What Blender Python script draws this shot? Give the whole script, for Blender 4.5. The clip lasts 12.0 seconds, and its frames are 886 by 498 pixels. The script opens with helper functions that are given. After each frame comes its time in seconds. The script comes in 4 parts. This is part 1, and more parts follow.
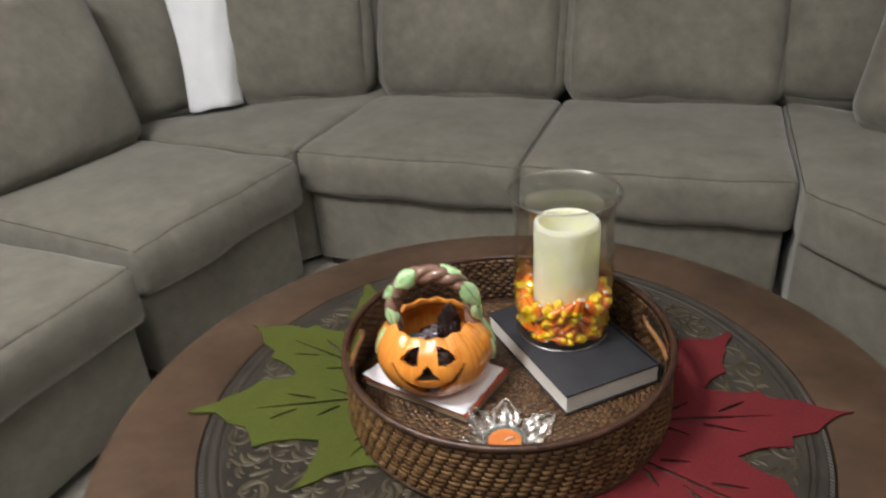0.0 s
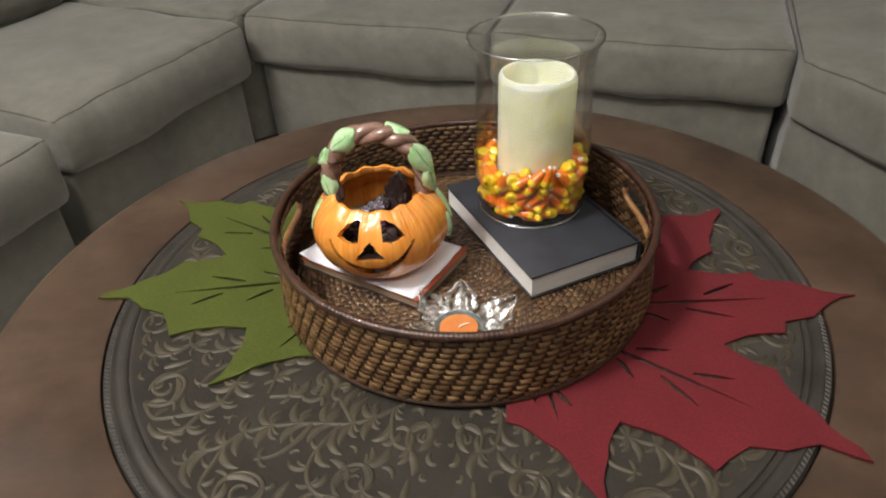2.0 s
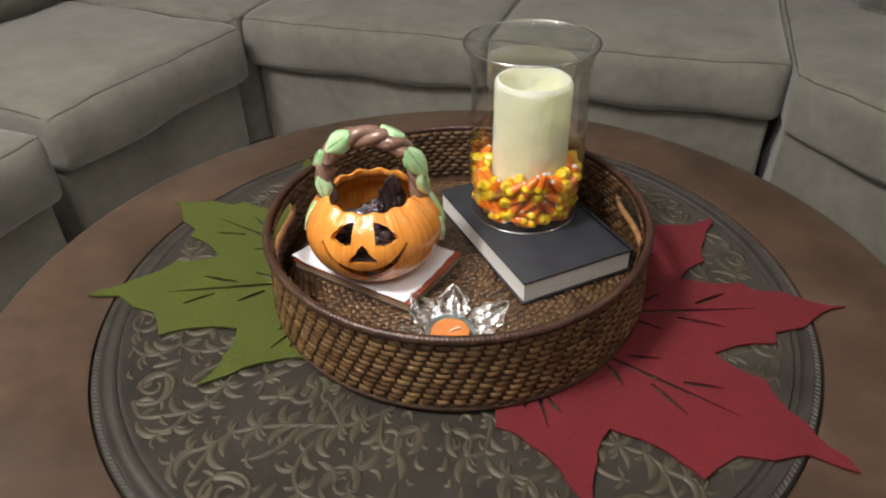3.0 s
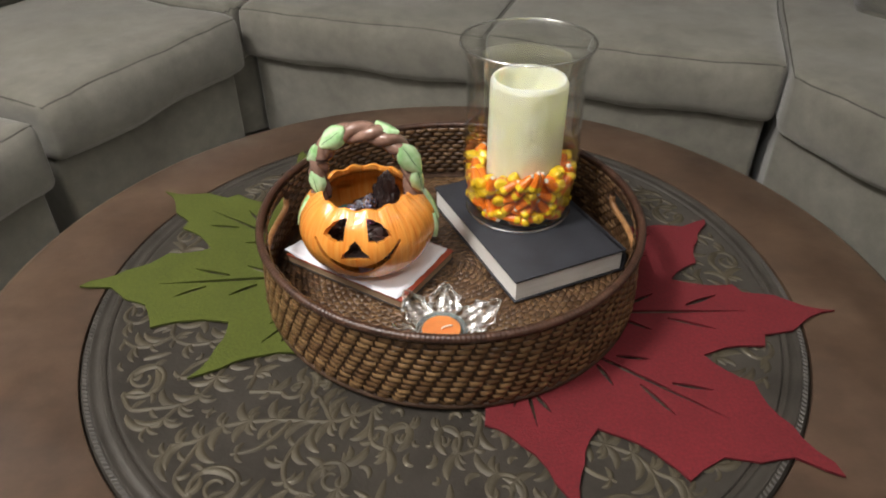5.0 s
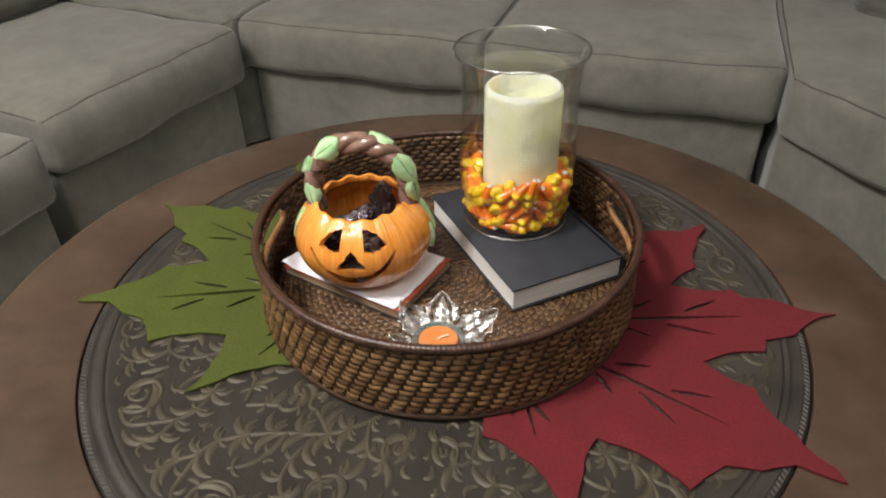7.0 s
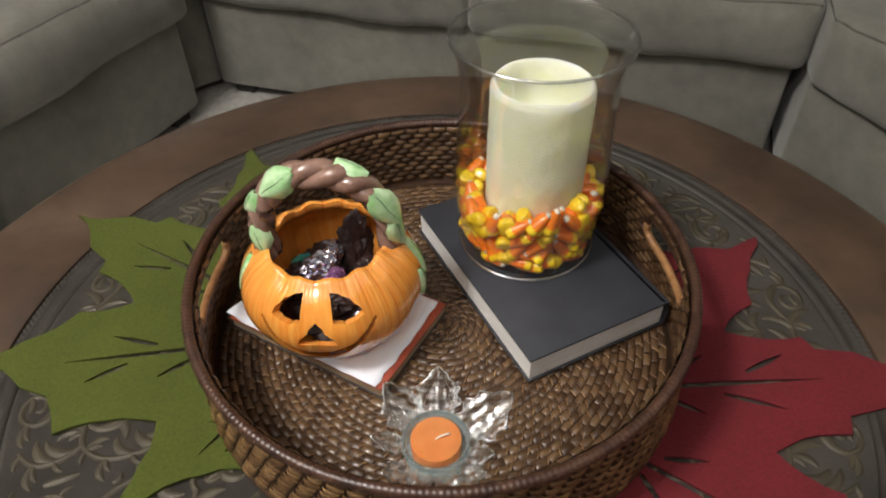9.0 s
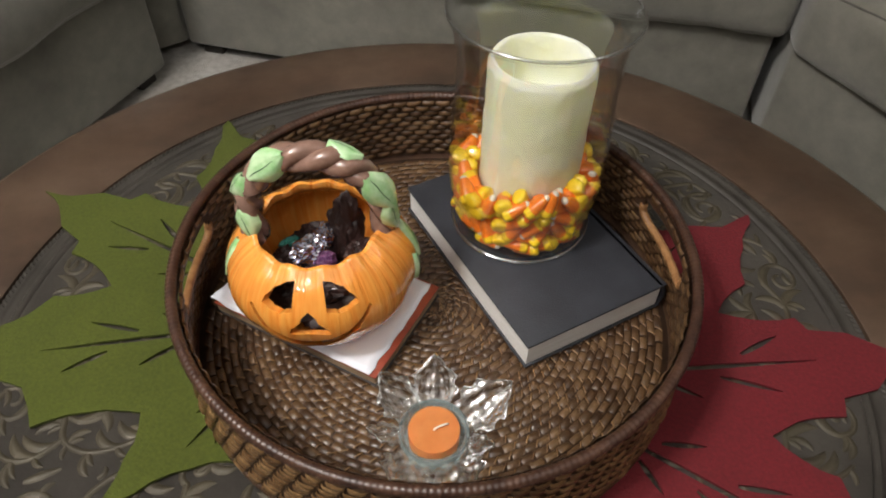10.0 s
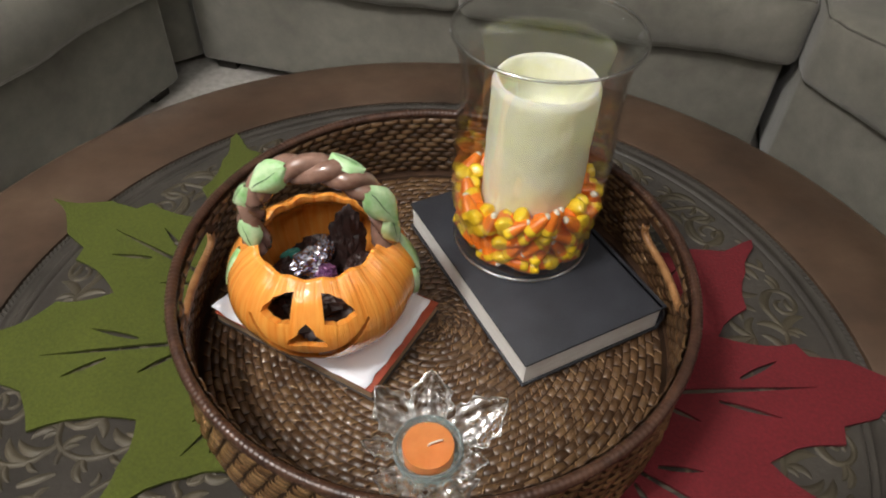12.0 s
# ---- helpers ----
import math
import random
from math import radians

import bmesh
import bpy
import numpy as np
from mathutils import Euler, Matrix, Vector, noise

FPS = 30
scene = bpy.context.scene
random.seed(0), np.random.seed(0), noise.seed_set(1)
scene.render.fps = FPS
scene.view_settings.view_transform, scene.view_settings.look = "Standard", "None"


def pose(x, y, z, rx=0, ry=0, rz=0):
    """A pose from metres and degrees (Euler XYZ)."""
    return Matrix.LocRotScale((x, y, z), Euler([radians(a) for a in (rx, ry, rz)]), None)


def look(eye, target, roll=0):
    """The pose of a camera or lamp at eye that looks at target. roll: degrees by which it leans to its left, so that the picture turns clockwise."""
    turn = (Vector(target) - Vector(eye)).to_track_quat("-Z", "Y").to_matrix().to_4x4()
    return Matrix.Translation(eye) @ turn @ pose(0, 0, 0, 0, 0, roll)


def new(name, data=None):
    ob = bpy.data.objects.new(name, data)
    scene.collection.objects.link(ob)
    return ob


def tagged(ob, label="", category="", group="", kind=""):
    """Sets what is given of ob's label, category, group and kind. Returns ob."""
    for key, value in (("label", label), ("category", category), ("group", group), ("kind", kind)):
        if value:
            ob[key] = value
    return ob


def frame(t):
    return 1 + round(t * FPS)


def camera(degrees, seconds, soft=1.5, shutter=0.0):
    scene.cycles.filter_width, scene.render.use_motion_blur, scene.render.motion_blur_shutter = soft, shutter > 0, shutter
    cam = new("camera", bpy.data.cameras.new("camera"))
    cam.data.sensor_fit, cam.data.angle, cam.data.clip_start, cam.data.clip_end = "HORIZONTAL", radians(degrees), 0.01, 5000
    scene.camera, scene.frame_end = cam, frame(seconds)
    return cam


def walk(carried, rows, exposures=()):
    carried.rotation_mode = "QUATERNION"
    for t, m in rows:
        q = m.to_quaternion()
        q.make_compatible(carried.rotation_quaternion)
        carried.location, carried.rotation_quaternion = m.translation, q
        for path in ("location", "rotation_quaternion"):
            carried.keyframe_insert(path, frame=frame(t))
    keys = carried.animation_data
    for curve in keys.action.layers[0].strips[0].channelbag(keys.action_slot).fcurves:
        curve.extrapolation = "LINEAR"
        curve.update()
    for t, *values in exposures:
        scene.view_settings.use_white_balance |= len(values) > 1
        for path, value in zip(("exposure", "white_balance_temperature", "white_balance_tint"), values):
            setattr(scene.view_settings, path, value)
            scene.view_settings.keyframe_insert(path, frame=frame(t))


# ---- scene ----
cam = camera(64.6, 12.0, soft=1.9, shutter=0.5)
PATH = [
    (0, (0.165, -0.568, 1.014), (0.085, 1.205, 0.092), -4.3),
    (0.5, (0.191, -0.488, 0.938), (0.156, 1.249, -0.054), -4.2),
    (1, (0.189, -0.476, 0.923), (0.148, 1.202, -0.165), -4.1),
    (1.5, (0.19, -0.475, 0.919), (0.153, 1.159, -0.235), -4.0),
    (2, (0.189, -0.472, 0.92), (0.161, 1.141, -0.263), -3.3),
    (2.5, (0.189, -0.473, 0.92), (0.17, 1.151, -0.246), -2.4),
    (3, (0.19, -0.474, 0.917), (0.18, 1.151, -0.249), -1.8),
    (5, (0.192, -0.472, 0.921), (0.197, 1.141, -0.261), -0.5),
    (5.5, (0.194, -0.474, 0.923), (0.199, 1.144, -0.254), -0.7),
    (6, (0.197, -0.474, 0.922), (0.197, 1.148, -0.249), -1.0),
    (6.5, (0.2, -0.473, 0.922), (0.192, 1.151, -0.246), -1.4),
    (7, (0.202, -0.468, 0.922), (0.19, 1.156, -0.246), -1.7),
    (7.5, (0.212, -0.446, 0.929), (0.189, 1.177, -0.24), -2.1),
    (7.7, (0.219, -0.428, 0.93), (0.188, 1.192, -0.242), -2.1),
    (9.3, (0.178, -0.225, 0.907), (0.258, 1.187, -0.507), -0.4),
    (9.5, (0.172, -0.221, 0.909), (0.27, 1.172, -0.523), 0.2),
    (10, (0.17, -0.218, 0.909), (0.306, 1.148, -0.545), 1.3),
    (10.5, (0.17, -0.216, 0.91), (0.332, 1.167, -0.526), 2.2),
    (11, (0.17, -0.217, 0.91), (0.324, 1.178, -0.515), 2.2),
    (11.5, (0.17, -0.218, 0.91), (0.304, 1.184, -0.511), 1.8),
    (12, (0.176, -0.222, 0.908), (0.291, 1.187, -0.507), 2.1),
]
walk(cam, [(t, look(*p)) for t, *p in PATH], [(0.0, -0.12), (1.0, -0.12), (2.0, -0.06), (3.2, -0.02), (5.0, 0.0), (7.7, 0.0), (9.3, -0.27), (12.0, -0.27)])

# ---- world and light ----
world = bpy.data.worlds.new("room_air")
scene.world = world
world.use_nodes = True
world.node_tree.nodes["Background"].inputs[0].default_value = (0.9, 0.95, 1.0, 1)
world.node_tree.nodes["Background"].inputs[1].default_value = 0.01


def bulb(x, y, z, watts, colour, radius=0.035):
    data = bpy.data.lights.new("bulb_light", "POINT")
    data.energy, data.color, data.shadow_soft_size = watts, colour, radius
    ob = new("bulb_light", data)
    ob.location = (x, y, z)
    return ob


WHITE = (1.0, 0.965, 0.935)
# a cluster of bulbs under the ceiling, a weak pair nearer the camera, another to the east
for dx, dy in ((0, 0), (0.17, 0.10), (0.02, 0.24), (-0.15, 0.12)):
    bulb(-0.78 + dx, -0.46 + dy, 2.22, 31.5, WHITE)
for dx in (-0.16, 0.16):
    bulb(-0.10 + dx, -1.10, 2.05, 11, WHITE)
for dx in (-0.14, 0.14):
    bulb(1.75, -0.30 + dx, 2.20, 5, WHITE)
scene.view_settings.exposure = 0.0


# ---- materials ----
def material(name, colour, rough=0.6, metal=0.0, coat=0.0, sheen=0.0):
    m = bpy.data.materials.new(name)
    m.use_nodes = True
    b = m.node_tree.nodes["Principled BSDF"]
    b.inputs["Base Color"].default_value = (*colour, 1)
    b.inputs["Roughness"].default_value = rough
    b.inputs["Metallic"].default_value = metal
    b.inputs["Coat Weight"].default_value = coat
    b.inputs["Coat Roughness"].default_value = 0.06
    b.inputs["Sheen Weight"].default_value = sheen
    return m


def node(m, kind, **values):
    n = m.node_tree.nodes.new(kind)
    for k, v in values.items():
        n.inputs[k.replace("_", " ")].default_value = v
    return n


def wire(m, a, b):
    m.node_tree.links.new(a, b)


def bsdf(m):
    return m.node_tree.nodes["Principled BSDF"]


def coords(m, stretch=(1, 1, 1)):
    tc = m.node_tree.nodes.new("ShaderNodeTexCoord")
    mp = m.node_tree.nodes.new("ShaderNodeMapping")
    mp.inputs["Scale"].default_value = stretch
    wire(m, tc.outputs["Object"], mp.inputs["Vector"])
    return mp.outputs["Vector"]


def noise_node(m, vec, scale, detail=4.0, rough=0.55):
    n = node(m, "ShaderNodeTexNoise", Scale=scale, Detail=detail, Roughness=rough)
    wire(m, vec, n.inputs["Vector"])
    return n.outputs["Fac"]


def ramp(m, fac, stops):
    r = m.node_tree.nodes.new("ShaderNodeValToRGB")
    el = r.color_ramp.elements
    while len(el) < len(stops):
        el.new(0.5)
    for e, (p, c) in zip(el, stops):
        e.position, e.color = p, (*c, 1)
    wire(m, fac, r.inputs["Fac"])
    return r.outputs["Color"]


def mixed(m, a, b, fac, mode="MIX"):
    x = m.node_tree.nodes.new("ShaderNodeMix")
    x.data_type, x.blend_type = "RGBA", mode
    if isinstance(fac, float):
        x.inputs[0].default_value = fac
    else:
        wire(m, fac, x.inputs[0])
    for sock, v in ((x.inputs[6], a), (x.inputs[7], b)):
        if isinstance(v, tuple):
            sock.default_value = (*v, 1)
        else:
            wire(m, v, sock)
    return x.outputs[2]


def bump(m, height, strength, distance):
    b = node(m, "ShaderNodeBump", Strength=strength, Distance=distance)
    wire(m, height, b.inputs["Height"])
    wire(m, b.outputs["Normal"], bsdf(m).inputs["Normal"])
    return b


def varied(m, low, high, scale, stretch=(1, 1, 1), low_at=0.3, high_at=0.7, detail=5.0):
    v = coords(m, stretch)
    c = ramp(m, noise_node(m, v, scale, detail), [(low_at, low), (high_at, high)])
    wire(m, c, bsdf(m).inputs["Base Color"])
    return v, c


# brushed grey-olive microfibre: cloudy nap at two sizes and a fine weave
SUEDE = material("microfibre", (0.2, 0.19, 0.16), 0.9, sheen=0.35)
v = coords(SUEDE)
broad = ramp(SUEDE, noise_node(SUEDE, v, 5.0, 4), [(0.3, (0.1410, 0.1344, 0.1090)), (0.72, (0.2012, 0.1927, 0.1598))])
fine = ramp(SUEDE, noise_node(SUEDE, v, 24.0, 7, 0.62), [(0.3, (0.80, 0.80, 0.80)), (0.7, (1.12, 1.12, 1.11))])
wire(SUEDE, mixed(SUEDE, broad, fine, 1.0, "MULTIPLY"), bsdf(SUEDE).inputs["Base Color"])
bump(SUEDE, noise_node(SUEDE, v, 260.0, 3), 0.25, 0.002)
bsdf(SUEDE).inputs["Sheen Roughness"].default_value = 0.5

PIPING = material("piping_cloth", (0.06, 0.055, 0.045), 0.9)
varied(PIPING, (0.070, 0.066, 0.054), (0.115, 0.109, 0.092), 40)

WOOD = material("brown_tabletop", (0.12, 0.08, 0.05), 0.42)
v = coords(WOOD)
w1 = ramp(WOOD, noise_node(WOOD, v, 7.0, 6, 0.6), [(0.30, (0.0415, 0.0256, 0.0168)), (0.5, (0.0703, 0.0431, 0.0272)), (0.72, (0.0998, 0.0639, 0.0415))])
w2 = ramp(WOOD, noise_node(WOOD, coords(WOOD, (1, 1.6, 1)), 34.0, 6), [(0.3, (0.84, 0.83, 0.82)), (0.7, (1.12, 1.11, 1.1))])
wire(WOOD, mixed(WOOD, w1, w2, 1.0, "MULTIPLY"), bsdf(WOOD).inputs["Base Color"])
wire(WOOD, ramp(WOOD, noise_node(WOOD, v, 18.0, 5), [(0.3, (0.34, 0.34, 0.34)), (0.7, (0.55, 0.55, 0.55))]), bsdf(WOOD).inputs["Roughness"])
bump(WOOD, noise_node(WOOD, v, 90.0, 5), 0.12, 0.002)

PEWTER = material("dark_embossed_metal", (0.05, 0.05, 0.05), 0.52, 0.1)
v, _ = varied(PEWTER, (0.0265, 0.0225, 0.0180), (0.0490, 0.0425, 0.0345), 22)
bump(PEWTER, noise_node(PEWTER, v, 240.0, 4), 0.3, 0.001)

BRASS = material("antiqued_brass_relief", (0.2, 0.16, 0.09), 0.55, 0.25)
v, _ = varied(BRASS, (0.0450, 0.0369, 0.0234), (0.0774, 0.0639, 0.0396), 26)
bump(BRASS, noise_node(BRASS, v, 300.0, 3), 0.25, 0.001)


def felt(name, low, high):
    m = material(name, low, 0.95, sheen=0.0)
    vec = coords(m)
    a = ramp(m, noise_node(m, vec, 14.0, 5), [(0.3, low), (0.7, high)])
    b = ramp(m, noise_node(m, vec, 320.0, 4), [(0.3, (0.78, 0.78, 0.78)), (0.7, (1.12, 1.12, 1.12))])
    wire(m, mixed(m, a, b, 1.0, "MULTIPLY"), bsdf(m).inputs["Base Color"])
    bump(m, noise_node(m, vec, 420.0, 3), 0.5, 0.001)
    return m


GREEN_FELT = felt("green_felt", (0.0557, 0.0705, 0.0052), (0.0696, 0.0861, 0.0070))
RED_FELT = felt("red_felt", (0.1121, 0.0057, 0.0095), (0.1406, 0.0076, 0.0123))


def rattan(name, dark, mid, light, rough):
    m = material(name, mid, rough, coat=0.3)
    info = m.node_tree.nodes.new("ShaderNodeObjectInfo")
    geo = m.node_tree.nodes.new("ShaderNodeNewGeometry")
    add = m.node_tree.nodes.new("ShaderNodeMath")
    add.operation = "ADD"
    wire(m, info.outputs["Random"], add.inputs[0])
    wire(m, geo.outputs["Random Per Island"], add.inputs[1])
    fr = m.node_tree.nodes.new("ShaderNodeMath")
    fr.operation = "FRACT"
    wire(m, add.outputs[0], fr.inputs[0])
    c = ramp(m, fr.outputs[0], [(0.0, dark), (0.5, mid), (1.0, light)])
    vec = coords(m)
    g = ramp(m, noise_node(m, vec, 160.0, 4), [(0.3, (0.72, 0.72, 0.72)), (0.7, (1.12, 1.12, 1.12))])
    wire(m, mixed(m, c, g, 1.0, "MULTIPLY"), bsdf(m).inputs["Base Color"])
    bump(m, noise_node(m, vec, 300.0, 3), 0.3, 0.001)
    return m


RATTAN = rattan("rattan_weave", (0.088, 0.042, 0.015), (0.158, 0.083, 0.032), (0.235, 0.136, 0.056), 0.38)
# the same rattan at about half the colour, for shade inside the tray
RATTAN_SHADED = rattan("rattan_weave_shaded", (0.0462, 0.0216, 0.0086), (0.0880, 0.0447, 0.0187), (0.1371, 0.0765, 0.0339), 0.40)
RATTAN_CORE = material("rattan_stakes", (0.034, 0.016, 0.008), 0.6)
varied(RATTAN_CORE, (0.036, 0.017, 0.008), (0.070, 0.034, 0.016), 90)
RATTAN_RIM = material("rattan_rim", (0.07, 0.03, 0.015), 0.35, coat=0.2)
varied(RATTAN_RIM, (0.030, 0.013, 0.009), (0.080, 0.037, 0.022), 60)
RATTAN_PALE = material("rattan_handle_wrap", (0.3, 0.15, 0.06), 0.4, coat=0.2)
varied(RATTAN_PALE, (0.19, 0.085, 0.032), (0.36, 0.185, 0.075), 70)

# glazed ceramic
PUMPKIN = material("orange_glaze", (0.8, 0.25, 0.03), 0.22, coat=0.9)
tc = PUMPKIN.node_tree.nodes.new("ShaderNodeTexCoord")
sep = PUMPKIN.node_tree.nodes.new("ShaderNodeSeparateXYZ")
wire(PUMPKIN, tc.outputs["Object"], sep.inputs[0])
at = PUMPKIN.node_tree.nodes.new("ShaderNodeMath")
at.operation = "ARCTAN2"
wire(PUMPKIN, sep.outputs[1], at.inputs[0])
wire(PUMPKIN, sep.outputs[0], at.inputs[1])
comb = PUMPKIN.node_tree.nodes.new("ShaderNodeCombineXYZ")
wire(PUMPKIN, at.outputs[0], comb.inputs[0])
zs = PUMPKIN.node_tree.nodes.new("ShaderNodeMath")
zs.operation = "MULTIPLY"
zs.inputs[1].default_value = 0.9
wire(PUMPKIN, sep.outputs[2], zs.inputs[0])
wire(PUMPKIN, zs.outputs[0], comb.inputs[1])
streak = noise_node(PUMPKIN, comb.outputs[0], 16.0, 3, 0.6)
big = noise_node(PUMPKIN, coords(PUMPKIN), 22.0, 3)
c1 = ramp(PUMPKIN, streak, [(0.30, (0.80, 0.230, 0.026)), (0.40, (0.91, 0.312, 0.043)), (0.60, (0.95, 0.410, 0.078))])
c2 = ramp(PUMPKIN, big, [(0.3, (0.88, 0.82, 0.8)), (0.7, (1.05, 1.08, 1.1))])
wire(PUMPKIN, mixed(PUMPKIN, c1, c2, 1.0, "MULTIPLY"), bsdf(PUMPKIN).inputs["Base Color"])
bump(PUMPKIN, streak, 0.6, 0.003)

VINE = material("brown_glaze", (0.2, 0.09, 0.05), 0.2, coat=0.9)
varied(VINE, (0.17, 0.088, 0.062), (0.36, 0.22, 0.17), 60)
LEAF_GLAZE = material("pale_green_glaze", (0.3, 0.55, 0.2), 0.2, coat=0.9)
varied(LEAF_GLAZE, (0.26, 0.58, 0.20), (0.68, 0.86, 0.56), 70)
LEAF_VEIN = material("dark_green_glaze", (0.05, 0.16, 0.05), 0.3, coat=0.6)

WAX = material("ivory_wax", (0.83, 0.79, 0.60), 0.5)
bsdf(WAX).inputs["Subsurface Weight"].default_value = 0.9
bsdf(WAX).inputs["Subsurface Radius"].default_value = (0.018, 0.017, 0.011)
bsdf(WAX).inputs["Subsurface Scale"].default_value = 1.0
v, _ = varied(WAX, (0.84, 0.86, 0.60), (0.92, 0.93, 0.74), 40)
bump(WAX, noise_node(WAX, v, 55.0, 3), 0.6, 0.004)

ORANGE_WAX = material("orange_wax", (0.75, 0.21, 0.045), 0.38)
bsdf(ORANGE_WAX).inputs["Subsurface Weight"].default_value = 0.3
bsdf(ORANGE_WAX).inputs["Subsurface Scale"].default_value = 0.01
varied(ORANGE_WAX, (0.60, 0.20, 0.055), (0.68, 0.25, 0.075), 80)
WICK = material("wick", (0.85, 0.78, 0.66), 0.8)

CORN_YELLOW = material("candy_yellow", (0.85, 0.50, 0.012), 0.3, coat=0.4)
CORN_ORANGE = material("candy_orange", (0.85, 0.17, 0.010), 0.3, coat=0.4)
CORN_WHITE = material("candy_white", (0.85, 0.78, 0.66), 0.3, coat=0.4)
for m, lo, hi in ((CORN_YELLOW, (0.90, 0.54, 0.012), (0.96, 0.68, 0.03)), (CORN_ORANGE, (0.92, 0.19, 0.010), (0.97, 0.28, 0.020)), (CORN_WHITE, (0.75, 0.66, 0.52), (0.88, 0.82, 0.72))):
    varied(m, lo, hi, 60)


def glass(name, colour, rough=0.0, ior=1.45):
    m = bpy.data.materials.new(name)
    m.use_nodes = True
    b = m.node_tree.nodes["Principled BSDF"]
    b.inputs["Base Color"].default_value = (*colour, 1)
    b.inputs["Transmission Weight"].default_value = 1.0
    b.inputs["Roughness"].default_value = rough
    b.inputs["IOR"].default_value = ior
    return m


# Gives clear glass a pale diffuse share in place of the light it catches.
def painted_gleam(m, weight):
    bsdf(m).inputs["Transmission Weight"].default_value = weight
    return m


def thin_glass(name, tint, power, most, least, rough):
    """Glass too thin to bend what is seen through it, with more gloss towards its edges."""
    m = bpy.data.materials.new(name)
    m.use_nodes = True
    nt = m.node_tree
    nt.nodes.remove(nt.nodes["Principled BSDF"])
    see = node(m, "ShaderNodeBsdfTransparent", Color=(*tint, 1))
    shine = node(m, "ShaderNodeBsdfGlossy", Color=(1, 1, 1, 1), Roughness=rough)
    edge = node(m, "ShaderNodeLayerWeight", Blend=0.5)
    steep = nt.nodes.new("ShaderNodeMath")
    steep.operation = "POWER"
    steep.inputs[1].default_value = power
    wire(m, edge.outputs["Facing"], steep.inputs[0])
    gloss = nt.nodes.new("ShaderNodeMath")
    gloss.operation = "MULTIPLY_ADD"
    gloss.inputs[1].default_value, gloss.inputs[2].default_value = most, least
    wire(m, steep.outputs[0], gloss.inputs[0])
    both = nt.nodes.new("ShaderNodeMixShader")
    wire(m, gloss.outputs[0], both.inputs[0])
    wire(m, see.outputs[0], both.inputs[1])
    wire(m, shine.outputs[0], both.inputs[2])
    wire(m, both.outputs[0], nt.nodes["Material Output"].inputs[0])
    return m


CLEAR = thin_glass("clear_glass", (0.965, 0.975, 0.97), 2.8, 0.70, 0.06, 0.03)
THICK = thin_glass("thick_clear_glass", (0.93, 0.955, 0.95), 1.2, 0.6, 0.34, 0.10)
LOBE_GLASS = thin_glass("moulded_glass", (0.955, 0.975, 0.975), 1.3, 0.70, 0.15, 0.08)
# one tenth diffuse: the cup's brightness is partly put into its colour
MOULDED = painted_gleam(glass("moulded_cup_glass", (0.82, 0.95, 0.95), 0.02, 1.45), 0.90)

NAVY = material("charcoal_book_cloth", (0.035, 0.038, 0.048), 0.62)
v, _ = varied(NAVY, (0.0173, 0.0185, 0.0237), (0.0288, 0.0307, 0.0384), 30)
bump(NAVY, noise_node(NAVY, v, 700.0, 2), 0.35, 0.0006)
PAGES = material("page_edges", (0.72, 0.68, 0.60), 0.8)
v, _ = varied(PAGES, (0.72, 0.70, 0.65), (0.87, 0.86, 0.83), 14, (1, 1, 90), 0.35, 0.65)
bump(PAGES, noise_node(PAGES, coords(PAGES, (1, 1, 140)), 10.0, 2), 0.5, 0.001)
PAPER = material("white_paper", (0.84, 0.83, 0.86), 0.75)
varied(PAPER, (0.83, 0.85, 0.92), (0.87, 0.89, 0.95), 30)
RED_COVER = material("worn_red_cover", (0.35, 0.05, 0.02), 0.5, coat=0.2)
varied(RED_COVER, (0.22, 0.032, 0.014), (0.42, 0.075, 0.03), 50)
OLD_PAGES = material("old_page_edges", (0.3, 0.2, 0.12), 0.85)
varied(OLD_PAGES, (0.20, 0.12, 0.065), (0.40, 0.29, 0.18), 12, (1, 1, 80))
DARK_COVER = material("dark_back_cover", (0.03, 0.024, 0.022), 0.6)
varied(DARK_COVER, (0.022, 0.018, 0.016), (0.045, 0.036, 0.032), 40)

FOIL_BROWN = material("brown_wrapper", (0.028, 0.012, 0.010), 0.5, coat=0.1)
varied(FOIL_BROWN, (0.015, 0.007, 0.006), (0.05, 0.022, 0.018), 60)
FOIL_SILVER = material("silver_wrapper", (0.62, 0.62, 0.68), 0.12, 0.95)
varied(FOIL_SILVER, (0.40, 0.36, 0.48), (0.82, 0.82, 0.86), 90)
FOIL_PURPLE = material("purple_wrapper", (0.16, 0.05, 0.16), 0.3, 0.3, coat=0.4)
varied(FOIL_PURPLE, (0.09, 0.03, 0.11), (0.28, 0.10, 0.20), 80)
FOIL_TEAL = material("teal_wrapper", (0.05, 0.28, 0.22), 0.35, coat=0.4)

# walls out of view, dark only to hold the fill light down
UNSEEN_WALL = material("unseen_wall_dark", (0.62, 0.58, 0.50), 0.85)
v, _ = varied(UNSEEN_WALL, (0.15, 0.135, 0.115), (0.19, 0.172, 0.148), 3)
bump(UNSEEN_WALL, noise_node(UNSEEN_WALL, v, 160.0, 3), 0.1, 0.002)
# ceiling out of view, its grey balances fill against reflections in the glass
UNSEEN_CEILING = material("unseen_ceiling_grey", (0.8, 0.79, 0.76), 0.9)
varied(UNSEEN_CEILING, (0.62, 0.61, 0.59), (0.68, 0.67, 0.65), 4)
CARPET = material("pale_carpet", (0.5, 0.48, 0.44), 0.95)
v, _ = varied(CARPET, (0.40, 0.38, 0.34), (0.58, 0.56, 0.52), 60)
